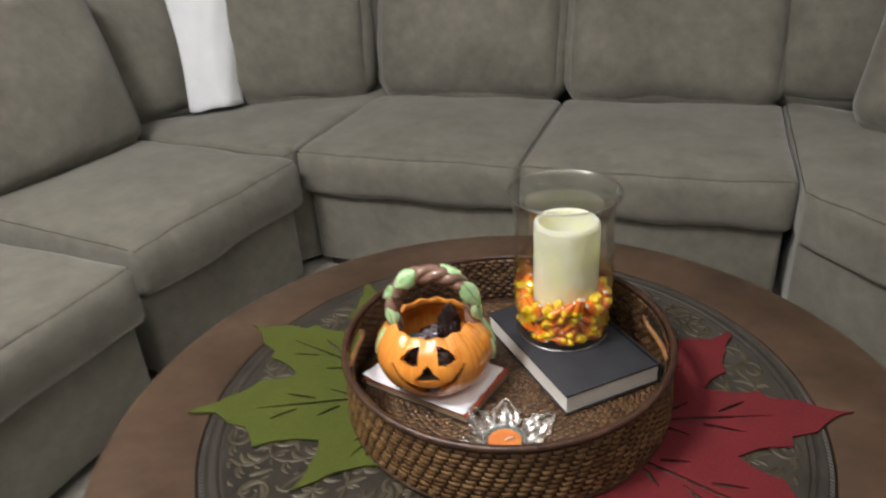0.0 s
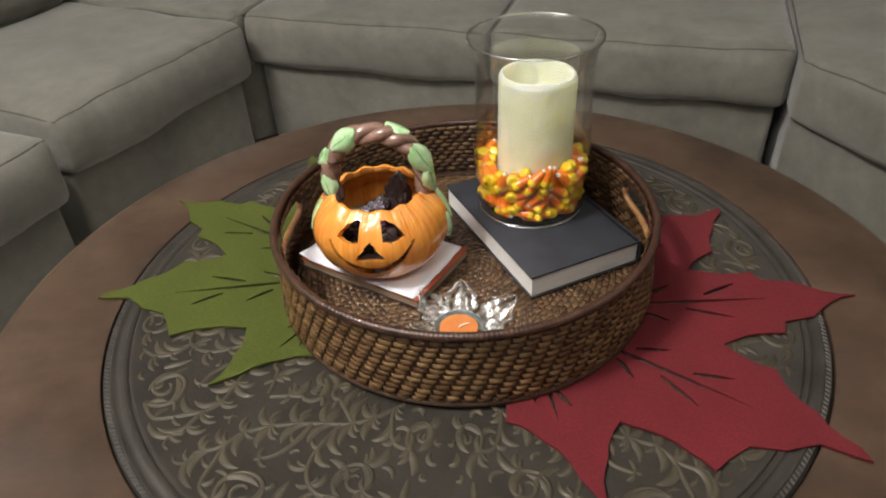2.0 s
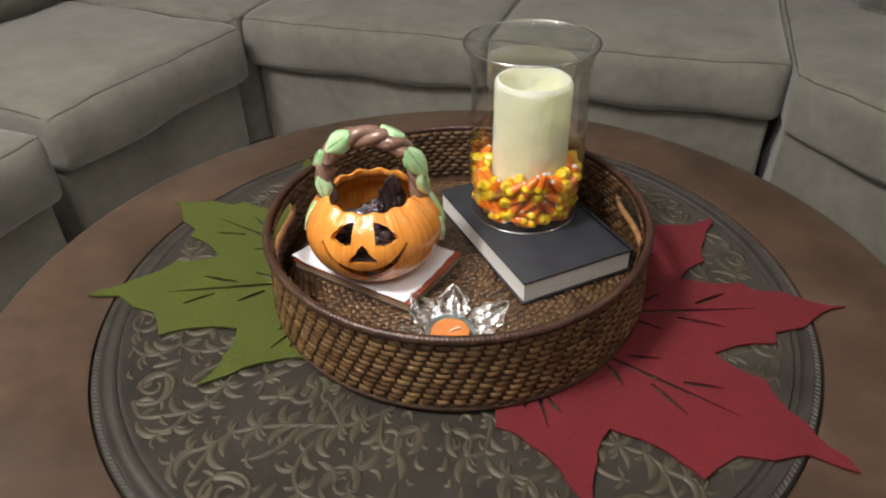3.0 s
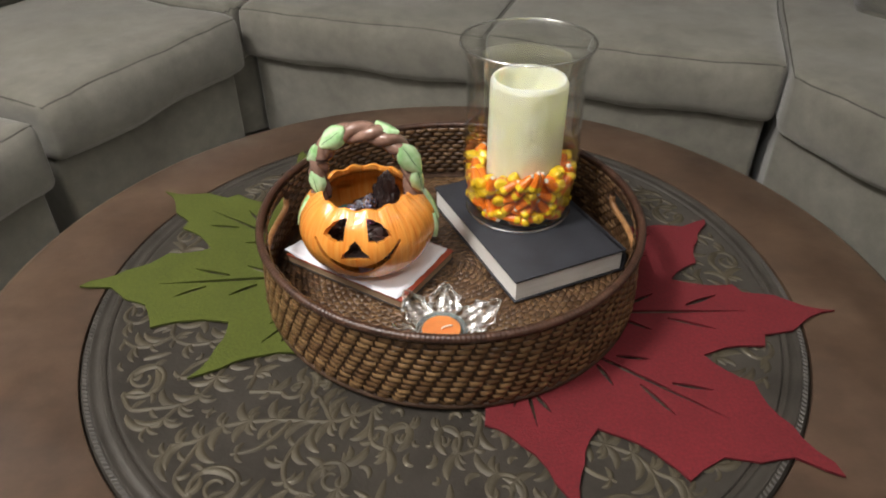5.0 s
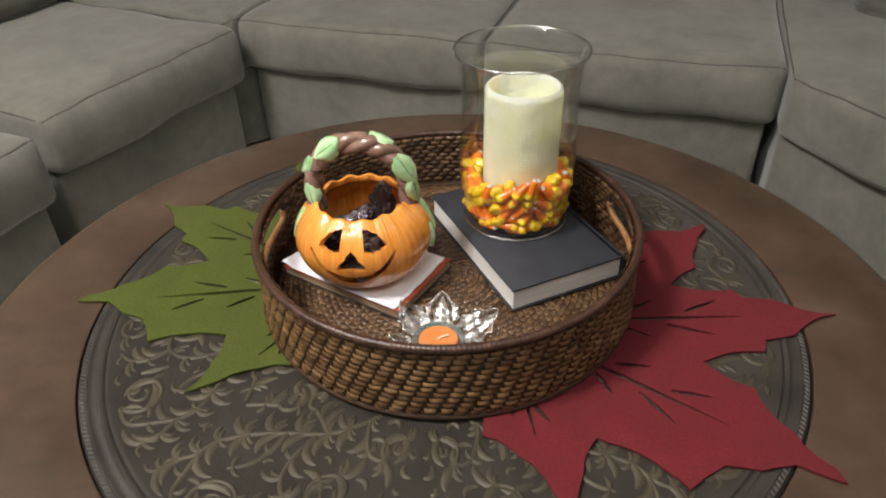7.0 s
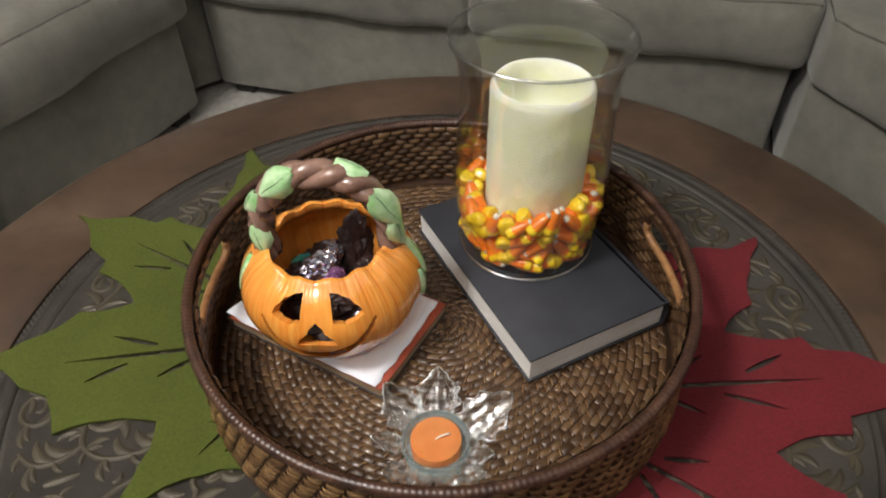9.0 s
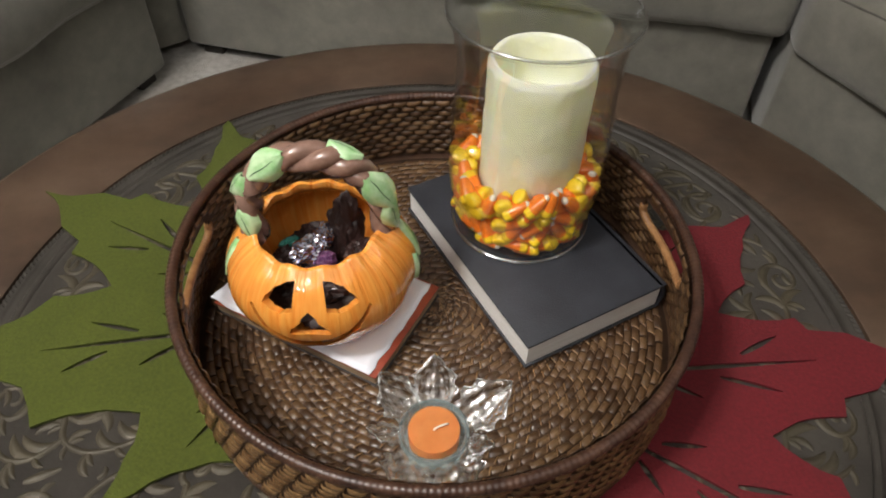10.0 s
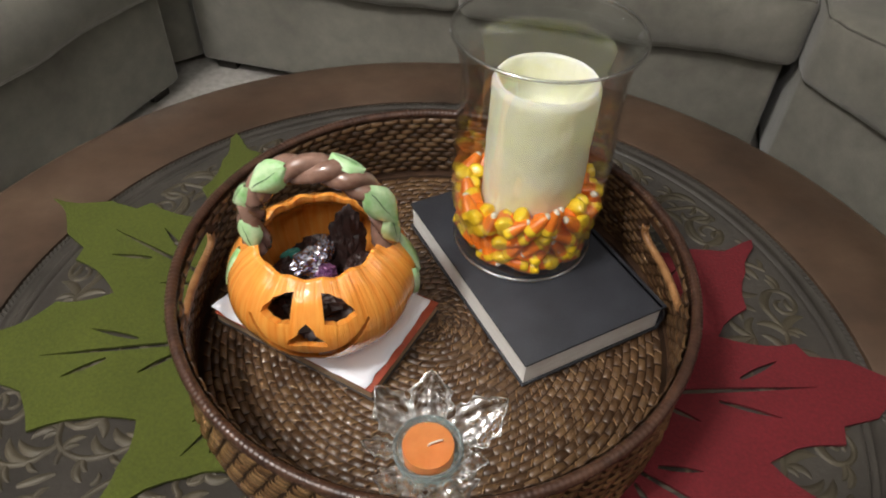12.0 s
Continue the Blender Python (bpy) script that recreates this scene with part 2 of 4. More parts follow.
bump(CARPET, noise_node(CARPET, v, 300.0, 4), 0.8, 0.006)
CLOTH = material("white_cloth", (0.80, 0.81, 0.82), 0.85, sheen=0.2)
v, _ = varied(CLOTH, (0.79, 0.83, 0.88), (0.87, 0.90, 0.93), 9)
bump(CLOTH, noise_node(CLOTH, v, 400.0, 3), 0.3, 0.001)
BLACK_FOOT = material("dark_foot", (0.02, 0.016, 0.012), 0.5)


# ---- mesh helpers ----
def link_mesh(name, verts, faces, mat, parent=None, label="", smooth=True, sharp=None):
    me = bpy.data.meshes.new(name)
    me.from_pydata([tuple(p) for p in verts], [], faces)
    me.validate()
    return finish(name, me, mat, parent, label, smooth, sharp)


def finish(name, me, mat, parent=None, label="", smooth=True, sharp=None):
    for m in mat if isinstance(mat, (list, tuple)) else [mat]:
        me.materials.append(m)
    if smooth:
        me.polygons.foreach_set("use_smooth", [True] * len(me.polygons))
        if sharp:
            me.set_sharp_from_angle(angle=radians(sharp))
    ob = new(name, me)
    if parent:
        ob.parent = parent
    if label:
        tagged(ob, label)
    return ob


def part(name, bm, mat, parent, label="", smooth=True, sharp=None):
    me = bpy.data.meshes.new(name)
    bmesh.ops.recalc_face_normals(bm, faces=bm.faces)
    bm.to_mesh(me)
    bm.free()
    return finish(name, me, mat, parent, label, smooth, sharp)


def thing(name, m, label, category, group="", kind=""):
    ob = new(name)
    ob.empty_display_size = 0.05
    ob.matrix_world = m
    return tagged(ob, label, category, group, kind)


def box(x0, x1, y0, y1, z0, z1, bevel=0.0, segments=2):
    bm = bmesh.new()
    bmesh.ops.create_cube(bm, size=1.0)
    for p in bm.verts:
        p.co = Vector((x0 if p.co.x < 0 else x1, y0 if p.co.y < 0 else y1, z0 if p.co.z < 0 else z1))
    if bevel:
        bmesh.ops.bevel(bm, geom=bm.edges[:], offset=bevel, segments=segments, affect="EDGES", profile=0.5)
    return bm


def spline(points, per=6, closed=False):
    """Catmull-Rom through the points, of any dimension."""
    pts = [np.array(p, float) for p in points]
    n, out = len(pts), []
    for i in range(n if closed else n - 1):
        at_ = (lambda k: pts[k % n]) if closed else (lambda k: pts[min(max(k, 0), n - 1)])
        a, b, c, d = at_(i - 1), at_(i), at_(i + 1), at_(i + 2)
        for k in range(per):
            t = k / per
            out.append(0.5 * (2 * b + (c - a) * t + (2 * a - 5 * b + 4 * c - d) * t * t + (3 * b - a - 3 * c + d) * t ** 3))
    if not closed:
        out.append(pts[-1])
    return out


def lathe(profile, n, ripple=None):
    """Turns (r, z) pairs round the z axis; ends with r = 0 are closed to a point. ripple(angle, r, z) scales r."""
    verts, rows, faces = [], [], []
    for r, z in profile:
        if r < 1e-6:
            rows.append([len(verts)] * n)
            verts.append((0, 0, z))
        else:
            row = []
            for k in range(n):
                a = 2 * math.pi * k / n
                rr = r * (ripple(a, r, z) if ripple else 1)
                row.append(len(verts))
                verts.append((rr * math.cos(a), rr * math.sin(a), z))
            rows.append(row)
    for a, b in zip(rows, rows[1:]):
        for k in range(n):
            f = [a[k], a[(k + 1) % n], b[(k + 1) % n], b[k]]
            f = [x for i, x in enumerate(f) if x not in f[:i]]
            if len(f) > 2:
                faces.append(f)
    return verts, faces


def tube(path, radius, n=8, closed=False, caps=True):
    """A round tube along 3D points; radius is a number or a function of the share of the way."""
    pts = [Vector(p) for p in path]
    verts, faces, m = [], [], len(pts)
    up = Vector((0, 0, 1))
    for i, p in enumerate(pts):
        a = pts[i - 1] if i or closed else p
        b = pts[(i + 1) % m] if i < m - 1 or closed else p
        d = (b - a).normalized()
        s = d.cross(up)
        s = s.normalized() if s.length > 1e-4 else Vector((1, 0, 0))
        u = s.cross(d)
        r = radius(i / (m - 1)) if callable(radius) else radius
        for k in range(n):
            t = 2 * math.pi * k / n
            verts.append(p + s * (r * math.cos(t)) + u * (r * math.sin(t)))
    for i in range(m if closed else m - 1):
        j = (i + 1) % m
        for k in range(n):
            faces.append([i * n + k, i * n + (k + 1) % n, j * n + (k + 1) % n, j * n + k])
    if caps and not closed:
        faces.append(list(range(n))[::-1])
        faces.append(list(range((m - 1) * n, m * n)))
    return verts, faces


def joined(pieces):
    verts, faces = [], []
    for vs, fs in pieces:
        k = len(verts)
        verts.extend(vs)
        faces.extend([[i + k for i in f] for f in fs])
    return verts, faces


# ---- the room ----
X0, X1, Y0, Y1, TOP = -2.6, 2.9, -3.2, 3.0, 2.42


def room_wall(name, x0, x1, y0, y1):
    return tagged(part(name, box(x0, x1, y0, y1, 0.0, TOP), UNSEEN_WALL, None, smooth=False), "unseen room wall, kept dark to cut fill light", "wall", kind="structure")


room_wall("wall_west", X0 - 0.12, X0, Y0 - 0.12, Y1 + 0.12)
room_wall("wall_east", X1, X1 + 0.12, Y0 - 0.12, Y1 + 0.12)
room_wall("wall_north", X0, X1, Y1, Y1 + 0.12)
room_wall("wall_south", X0, X1, Y0 - 0.12, Y0)
tagged(part("floor", box(X0, X1, Y0, Y1, -0.1, 0.0), CARPET, None, smooth=False), "pale carpeted living room floor", "floor", kind="structure")
tagged(part("ceiling", box(X0, X1, Y0, Y1, TOP, TOP + 0.1), UNSEEN_CEILING, None, smooth=False), "unseen ceiling, its grey set for fill light and reflections", "ceiling", kind="structure")


# ---- the sectional sofa ----
def cushion(w, d, h, r, crown, bulge, seed, steps=(22, 20, 9), wrinkle=0.006, warp=None, sag=0.0):
    """A padded block with round edges, from (0, 0, 0) to (w, d, h). Returns verts, faces and the function that places a point of its skin."""
    half = np.array([w, d, h]) / 2

    def skin(a, b, c):
        p = np.array([a, b, c], float)
        q = p * half
        inner = np.clip(q, -(half - r), half - r)
        off = q - inner
        length = np.linalg.norm(off)
        if length > 1e-9:
            q = inner + off / length * r
        fa, fb, fc = 1 - a * a, 1 - b * b, 1 - c * c
        q = q + np.array([0.35 * bulge * math.copysign(1, a) * abs(a) ** 6 * fb * fc, bulge * np.sign(b) * abs(b) ** 6 * (fa ** 0.5) * fc, crown * c * abs(c) ** 2 * (fa * fb) ** 0.6 - sag * fa * fb * (c > 0.5)])
        n1 = noise.noise(Vector((q[0] * 7 + seed * 3.1, q[1] * 7, q[2] * 7)))
        n2 = noise.noise(Vector((q[0] * 19, q[1] * 19 + seed * 5.7, q[2] * 19)))
        q = q + (n1 * wrinkle + n2 * wrinkle * 0.35) * np.array([0.4, 1.0, 1.0])
        q = q + half
        return warp(q) if warp else Vector(q)

    def ease(n):
        return [math.sin(math.pi / 2 * (2 * k / n - 1)) for k in range(n + 1)]

    ga, gb, gc = (ease(n) for n in steps)
    index, verts, faces = {}, [], []

    def at_(a, b, c):
        key = (round(a, 5), round(b, 5), round(c, 5))
        if key not in index:
            index[key] = len(verts)
            verts.append(skin(a, b, c))
        return index[key]

    for c in (-1, 1):
        for i in range(len(ga) - 1):
            for j in range(len(gb) - 1):
                f = [at_(ga[i], gb[j], c), at_(ga[i + 1], gb[j], c), at_(ga[i + 1], gb[j + 1], c), at_(ga[i], gb[j + 1], c)]
                faces.append(f if c > 0 else f[::-1])
    for b in (-1, 1):
        for i in range(len(ga) - 1):
            for k in range(len(gc) - 1):
                f = [at_(ga[i], b, gc[k]), at_(ga[i + 1], b, gc[k]), at_(ga[i + 1], b, gc[k + 1]), at_(ga[i], b, gc[k + 1])]
                faces.append(f if b < 0 else f[::-1])
    for a in (-1, 1):
        for j in range(len(gb) - 1):
            for k in range(len(gc) - 1):
                f = [at_(a, gb[j], gc[k]), at_(a, gb[j + 1], gc[k]), at_(a, gb[j + 1], gc[k + 1]), at_(a, gb[j], gc[k + 1])]
                faces.append(f if a > 0 else f[::-1])
    return verts, faces, skin


SEAT_Z, SEAT_H = 0.252, 0.131


def seat_cushion(parent, x, w, d, seed, warp=None, y=0.0, sides=True, crown=0.018):
    def place(q):
        q = Vector((q[0] + x, q[1] + y, q[2] + SEAT_Z))
        return warp(q) if warp else q
    verts, faces, skin = cushion(w, d, SEAT_H, 0.024, crown, 0.014, seed, warp=place)
    ob = link_mesh("seat_cushion", verts, faces, SUEDE, parent)
    path = [skin(-1, 1 - 2 * k / 16, 1) for k in range(16)] + [skin(-1 + 2 * k / 24, -1, 1) for k in range(25)] + [skin(1, -1 + 2 * k / 16, 1) for k in range(1, 17)]
    v_, f_ = tube(path, 0.0019, 6)
    link_mesh("piping", v_, f_, PIPING, ob, "dark corded seam along the cushion edge")
    return ob


def back_cushion(parent, x, w, seed, y, h=0.50, thick=0.19, lean=14, turn=0.0, puff=0.035, z=None, name="back_cushion"):
    m = pose(x, y, SEAT_Z + SEAT_H + 0.004 if z is None else z, -lean, 0, turn)
    verts, faces, skin = cushion(w, thick, h, 0.070, 0.014, puff, seed, steps=(26, 12, 24), wrinkle=0.013, warp=lambda q: m @ Vector(q))
    return link_mesh(name, verts, faces, SUEDE, parent)


def sofa_section(name, m, width, seats, depth, label, back_seed, backs=True):
    root = thing(name, m, label, "sofa", "sections of the sectional sofa")
    part("base", box(0.012, width - 0.012, 0.034, depth + 0.40, 0.028, SEAT_Z + 0.004, 0.014, 3), SUEDE, root)
    part("back_frame", box(0.004, width - 0.004, depth + 0.20, depth + 0.40, SEAT_Z + 0.008, 0.84, 0.04, 4), SUEDE, root)
    for fx in (0.06, width - 0.06):
        for fy in (0.08, depth + 0.34):
            part("foot", box(fx - 0.025, fx + 0.025, fy - 0.025, fy + 0.025, 0.0, 0.029, 0.004), BLACK_FOOT, root, "dark block foot")
    x = 0.0
    for k, w in enumerate(seats):
        seat_cushion(root, x - 0.002, w + 0.004, depth + 0.06, back_seed + k)
        if backs:
            back_cushion(root, x + 0.001, w - 0.002, back_seed + 10 + k, depth, puff=0.045)
        x += w
    return root


TURN2 = -19.0
sofa_section("sofa_section", pose(-0.314, 1.284, 0, 0, 0, TURN2), 1.277, (0.642, 0.635), 0.53, "two-seat sectional sofa part in grey-olive microfibre with piped cushions", 1)
sofa_section("sofa_section", pose(-0.286 - 0.555 * math.cos(radians(63)), 1.215 - 0.555 * math.sin(radians(63)), 0, 0, 0, 63), 0.555, (0.555,), 0.54, "single-seat sectional sofa part in grey-olive microfibre beside the corner", 3)
sofa_section("sofa_section", pose(-0.508 - 0.66 * math.cos(radians(67)), 0.650 - 0.66 * math.sin(radians(67)), 0, 0, 0, 67), 0.66, (0.66,), 0.58, "sectional sofa end part in grey-olive microfibre standing slightly forward", 5)


def wedge(name, corners, label, seed, front_gap=0.02):
    """A sofa part on a four-cornered plan: front left, front right, back right, back left."""
    fl, fr, br, bl = (Vector((*c, 0)) for c in corners)

    def warp(q):
        s, t = q.x, q.y
        p = (fl * (1 - s) + fr * s) * (1 - t) + (bl * (1 - s) + br * s) * t
        return Vector((p.x, p.y, q.z))
    root = thing(name, Matrix.Identity(4), label, "sofa", "sections of the sectional sofa")
    bm = box(0.02, 0.98, 0.05, 1.0, 0.028, SEAT_Z + 0.004, 0.012, 3)
    for p in bm.verts:
        p.co = warp(p.co)
    part("base", bm, SUEDE, root)
    size = ((fr - fl).length + (br - bl).length) / 2, ((bl - fl).length + (br - fr).length) / 2
    seat_cushion(root, 0.0, size[0], size[1], seed, warp=lambda q: warp(Vector((q.x / size[0], q.y / size[1], q.z))), crown=0.014)
    return root


corner = wedge("sofa_corner", [(-0.330, 1.262), (-0.312, 1.292), (-0.02, 2.02), (-1.10, 1.60)], "corner part of the sectional sofa with a wide piped seat", 21)
for cx, cy, w, turn, seed in ((-1.025, 1.408, 0.54, 52, 31), (-0.64, 1.77, 0.50, 2, 33)):
    back_cushion(corner, cx, w, seed, cy, h=0.52, thick=0.17, lean=16, turn=turn, puff=0.05)
bm = box(-0.25, 0.55, 0.0, 0.2, 0.055, 0.84, 0.04, 4)
bmesh.ops.transform(bm, matrix=pose(-1.02, 1.975, 0, 0, 0, 25), verts=bm.verts)
part("back_frame", bm, SUEDE, corner)

east = wedge("sofa_corner", [(0.884, 0.826), (1.095, 0.345), (1.80, 0.60), (1.115, 1.50)], "wedge part of the sectional sofa with a piped seat", 23)
for cx, cy, w, turn, seed in ((1.02, 1.43, 0.42, -22, 35), (1.118, 1.195, 0.52, -62, 37)):
    back_cushion(east, cx, w, seed, cy, h=0.50, thick=0.18, lean=15, turn=turn, puff=0.045)


bm = box(-0.05, 1.05, 0.20, 0.38, 0.055, 0.84, 0.04, 4)
bmesh.ops.transform(bm, matrix=pose(1.20, 1.24, 0, 0, 0, -58), verts=bm.verts)
part("back_frame", bm, SUEDE, east)


def draped_cloth():
    """A white throw that hangs down over the corner of the sofa, with folds."""
    n, m = 26, 30
    verts, faces = [], []
    for j in range(m + 1):
        t = j / m
        half = 0.115 - 0.035 * t + 0.006 * math.sin(7 * t)
        for i in range(n + 1):
            s = 2 * i / n - 1
            fold = 0.008 * math.cos(s * 3.6 + 1.3 * t) * (0.5 + t / 2) + 0.012 * noise.noise(Vector((s * 2, t * 4, 1.7)))
            verts.append((s * half + 0.03 * (1 - t), -0.04 * (1 - s * s) + fold - 0.22 * t, 0.56 * (1 - t) + 0.004 + 0.010 * (1 + math.sin(3 * s + 1)) * (1 - 0.5 * t)))
    for j in range(m):
        for i in range(n):
            a = j * (n + 1) + i
            faces.append([a, a + 1, a + n + 2, a + n + 1])
    ob = link_mesh("throw_blanket", verts, faces, CLOTH)
    ob.matrix_world = pose(-0.735, 1.935, SEAT_Z + SEAT_H + 0.012, 0, 0, 20)
    mod = ob.modifiers.new("thick", "SOLIDIFY")
    mod.thickness = 0.006
    return tagged(ob, "white cloth throw hanging between the corner cushions", "blanket")


draped_cloth()


# ---- the round coffee table ----
TABLE = Vector((0.195, 0.120, 0))
TABLE_Z = 0.42
table = thing("coffee_table", Matrix.Translation(TABLE), "round brown coffee table with an embossed metal medallion in its top", "table")
R_TOP, R_MED = 0.507, 0.3812
prof = [(R_MED + 0.001, TABLE_Z - 0.006), (R_MED + 0.0015, TABLE_Z - 0.001), (R_MED + 0.004, TABLE_Z), (R_TOP - 0.012, TABLE_Z), (R_TOP - 0.004, TABLE_Z - 0.003), (R_TOP, TABLE_Z - 0.010), (R_TOP - 0.002, TABLE_Z - 0.022), (R_TOP - 0.010, TABLE_Z - 0.030), (R_TOP - 0.014, TABLE_Z - 0.042), (R_TOP - 0.05, TABLE_Z - 0.046), (0, TABLE_Z - 0.046)]
OFF = 0.022
verts, faces = lathe(prof, 160)
verts = [(x, y + OFF if math.hypot(x, y) < R_MED + 0.006 and z > TABLE_Z - 0.01 else y, z) for x, y, z in verts]
link_mesh("tabletop", verts, faces, WOOD, table, sharp=50)
prof = [(R_TOP - 0.09, TABLE_Z - 0.046), (R_TOP - 0.09, TABLE_Z - 0.11), (0.12, TABLE_Z - 0.115), (0.085, TABLE_Z - 0.15), (0.11, 0.22), (0.09, 0.12), (0.16, 0.07), (0.27, 0.05), (0.29, 0.02), (0.28, 0.0), (0, 0)]
link_mesh("pedestal", *lathe(prof, 64), WOOD, table, sharp=40)
prof = [(0, TABLE_Z - 0.0005), (0.345, TABLE_Z - 0.0005), (0.347, TABLE_Z + 0.0012), (0.3505, TABLE_Z + 0.0012), (0.352, TABLE_Z - 0.0008), (0.3535, TABLE_Z + 0.0012), (0.357, TABLE_Z + 0.0016), (0.3590, TABLE_Z - 0.0006), (0.3660, TABLE_Z - 0.0004), (0.3672, TABLE_Z + 0.0010), (0.3690, TABLE_Z + 0.0010), (0.3698, TABLE_Z - 0.0004), (0.3748, TABLE_Z - 0.0004), (0.3755, TABLE_Z - 0.002), (0.3770, TABLE_Z - 0.004)]
medallion = link_mesh("medallion", *lathe(prof, 200), PEWTER, table, "dark embossed metal disc with brassy scrolls", sharp=50)
medallion.location, medallion.scale = (0, OFF, 0), (1.011, 1.011, 1.0)


def stroke(path, width, height, taper=(0.25, 0.0), z=TABLE_Z - 0.0006):
    """A raised ridge along 2D points, broad in the middle and thin at its ends."""
    pts = [np.array(p, float) for p in path]
    m, verts, faces = len(pts), [], []
    for i, p in enumerate(pts):
        d = pts[min(i + 1, m - 1)] - pts[max(i - 1, 0)]
        d = d / (np.linalg.norm(d) + 1e-9)
        s = np.array([-d[1], d[0]])
        t = i / (m - 1)
        w = width * (taper[0] + (taper[1] - taper[0]) * t + (1 - taper[0] * (1 - t) - taper[1] * t) * math.sin(math.pi * t ** 0.85) ** 0.8)
        hh = height * (0.35 + 0.65 * w / width)
        for u, k in ((-1, 0), (-0.55, 0.8), (0, 1.0), (0.55, 0.8), (1, 0)):
            q = p + s * (u * w)
            verts.append((q[0], q[1], z + k * hh))
    for i in range(m - 1):
        for k in range(4):
            a = i * 5 + k
            faces.append([a, a + 1, a + 6, a + 5])
    return verts, faces


def spiral(cx, cy, r, turns, start, hand):
    out = []
    n = int(16 * turns) + 6
    for k in range(n + 1):
        t = k / n
        a = start + hand * turns * 2 * math.pi * t
        rr = r * (1 - 0.82 * t)
        out.append((cx + rr * math.cos(a), cy + rr * math.sin(a)))
    return out


def comma(x, y, heading, length, curl):
    out, a = [], heading
    p = np.array([x, y], float)
    for k in range(8):
        out.append(p.copy())
        a += curl / 7
        p = p + length / 7 * np.array([math.cos(a), math.sin(a)])
    return out


SECTOR = 45.0
ARC = 0.224


def scrollwork():
    """Half a repeat of the scroll pattern: drawn stems that end in curls, with leaves along them, and loose leaves in the gaps.
    In arc length s from the axis of symmetry and distance q from the centre."""
    rng = random.Random(23)
    lines, taken = [], []
    inside = lambda p: 0.178 < p[1] < 0.3445 and 0.002 < p[0] < ARC - 0.001

    def flat(path):
        return [(u / SECTOR * ARC, q) for u, q in path]

    def clear(p, gap, skip=()):
        return all((p[0] - q[0]) ** 2 + (p[1] - q[1]) ** 2 > gap * gap for q in taken if q not in skip)

    def stem(path, centre=None, turns=1.3, turn=1):
        pts = [np.array(p) for p in spline(flat(path), 9)]
        if centre:
            c = np.array(flat([centre])[0])
            d = pts[-1] - c
            pts += [np.array(p) for p in spiral(*c, float(np.hypot(*d)), turns, math.atan2(d[1], d[0]), turn)[1:]]
        return pts

    stems = [
        stem([(13, 0.180), (18, 0.200), (23, 0.217), (30, 0.232), (36, 0.252), (40, 0.278), (40.5, 0.302), (42.5, 0.322)], (44.0, 0.335), 0.4, -1),
        stem([(25, 0.224), (25.6, 0.250), (24.6, 0.274), (21, 0.290), (16.5, 0.288)], (15.2, 0.268), 1.5, -1),
        stem([(40.3, 0.296), (38.5, 0.318), (36.5, 0.337), (32.5, 0.340)], (30.6, 0.319), 1.5, -1),
        stem([(15, 0.186), (13.8, 0.204), (11.2, 0.224), (7.0, 0.228)], (5.4, 0.211), 1.2, -1),
        stem([(0.6, 0.306), (6.0, 0.318), (12.0, 0.312)], (12.4, 0.330), 1.3, 1),
        stem([(21, 0.291), (22.5, 0.308), (22.0, 0.326), (19.5, 0.338)]),
        stem([(31, 0.234), (30.6, 0.256), (31.5, 0.276), (34.0, 0.292)]),
        stem([(44.6, 0.240), (42.0, 0.228), (39.0, 0.218)], (37.5, 0.205), 1.2, 1),
        stem([(23, 0.216), (27.0, 0.206), (30.5, 0.200)], (32.0, 0.188), 1.0, -1),
    ]
    for pts in stems:
        lines.append((pts, 0.0027, (1.0, 0.6)))
        taken.extend(tuple(p) for p in pts)
    for base, tip, size in ((0.030, 0.288, 0.030), (0.128, 0.318, 0.026)):
        for fan in (-1.15, -0.6, 0.0, 0.6, 1.15):
            path = comma(base, tip, -math.pi / 2 + 0.8 * fan, size * (1 - 0.12 * abs(fan)), 1.5 * fan)
            if all(inside(p) and clear(p, 0.003) for p in path):
                lines.append((path, 0.0038, (0.5, 0.35)))
                taken.extend(tuple(p) for p in path[2:])
    for pts in stems:
        for count, i in enumerate(range(3, len(pts) - 3, 7)):
            d = pts[i + 1] - pts[i - 1]
            head = math.atan2(d[1], d[0])
            own = {tuple(x) for x in pts[max(0, i - 8):i + 12]}
            for side in (1, -1) if count % 2 else (-1, 1):
                fresh = []
                for first, ln, bend in ((0.20, 0.030, 1.5), (0.70, 0.021, 1.9), (1.25, 0.013, 1.4)):
                    ln *= rng.uniform(0.9, 1.1)
                    path = comma(*pts[i], head + side * first, ln, side * bend)
                    if all(inside(p) for p in path) and all(clear(p, 0.0042, own) for p in path[4:]):
                        lines.append((path, 0.0014 + ln * 0.10, (0.80, 0.15)))
                        fresh += [tuple(p) for p in path[3:]]
                taken.extend(fresh)
    for k in range(1500):
        big = k < 800
        path = comma(rng.uniform(0.004, ARC - 0.003), rng.uniform(0.182, 0.341), rng.uniform(0, 6.28), rng.uniform(0.018, 0.026) if big else rng.uniform(0.010, 0.014), rng.choice((-1, 1)) * rng.uniform(2.2, 3.6))
        if all(inside(p) and clear(p, 0.0062) for p in path):
            lines.append((path, 0.0031 if big else 0.0024, (0.5, 0.3)))
            taken.extend(tuple(p) for p in path)
    return lines


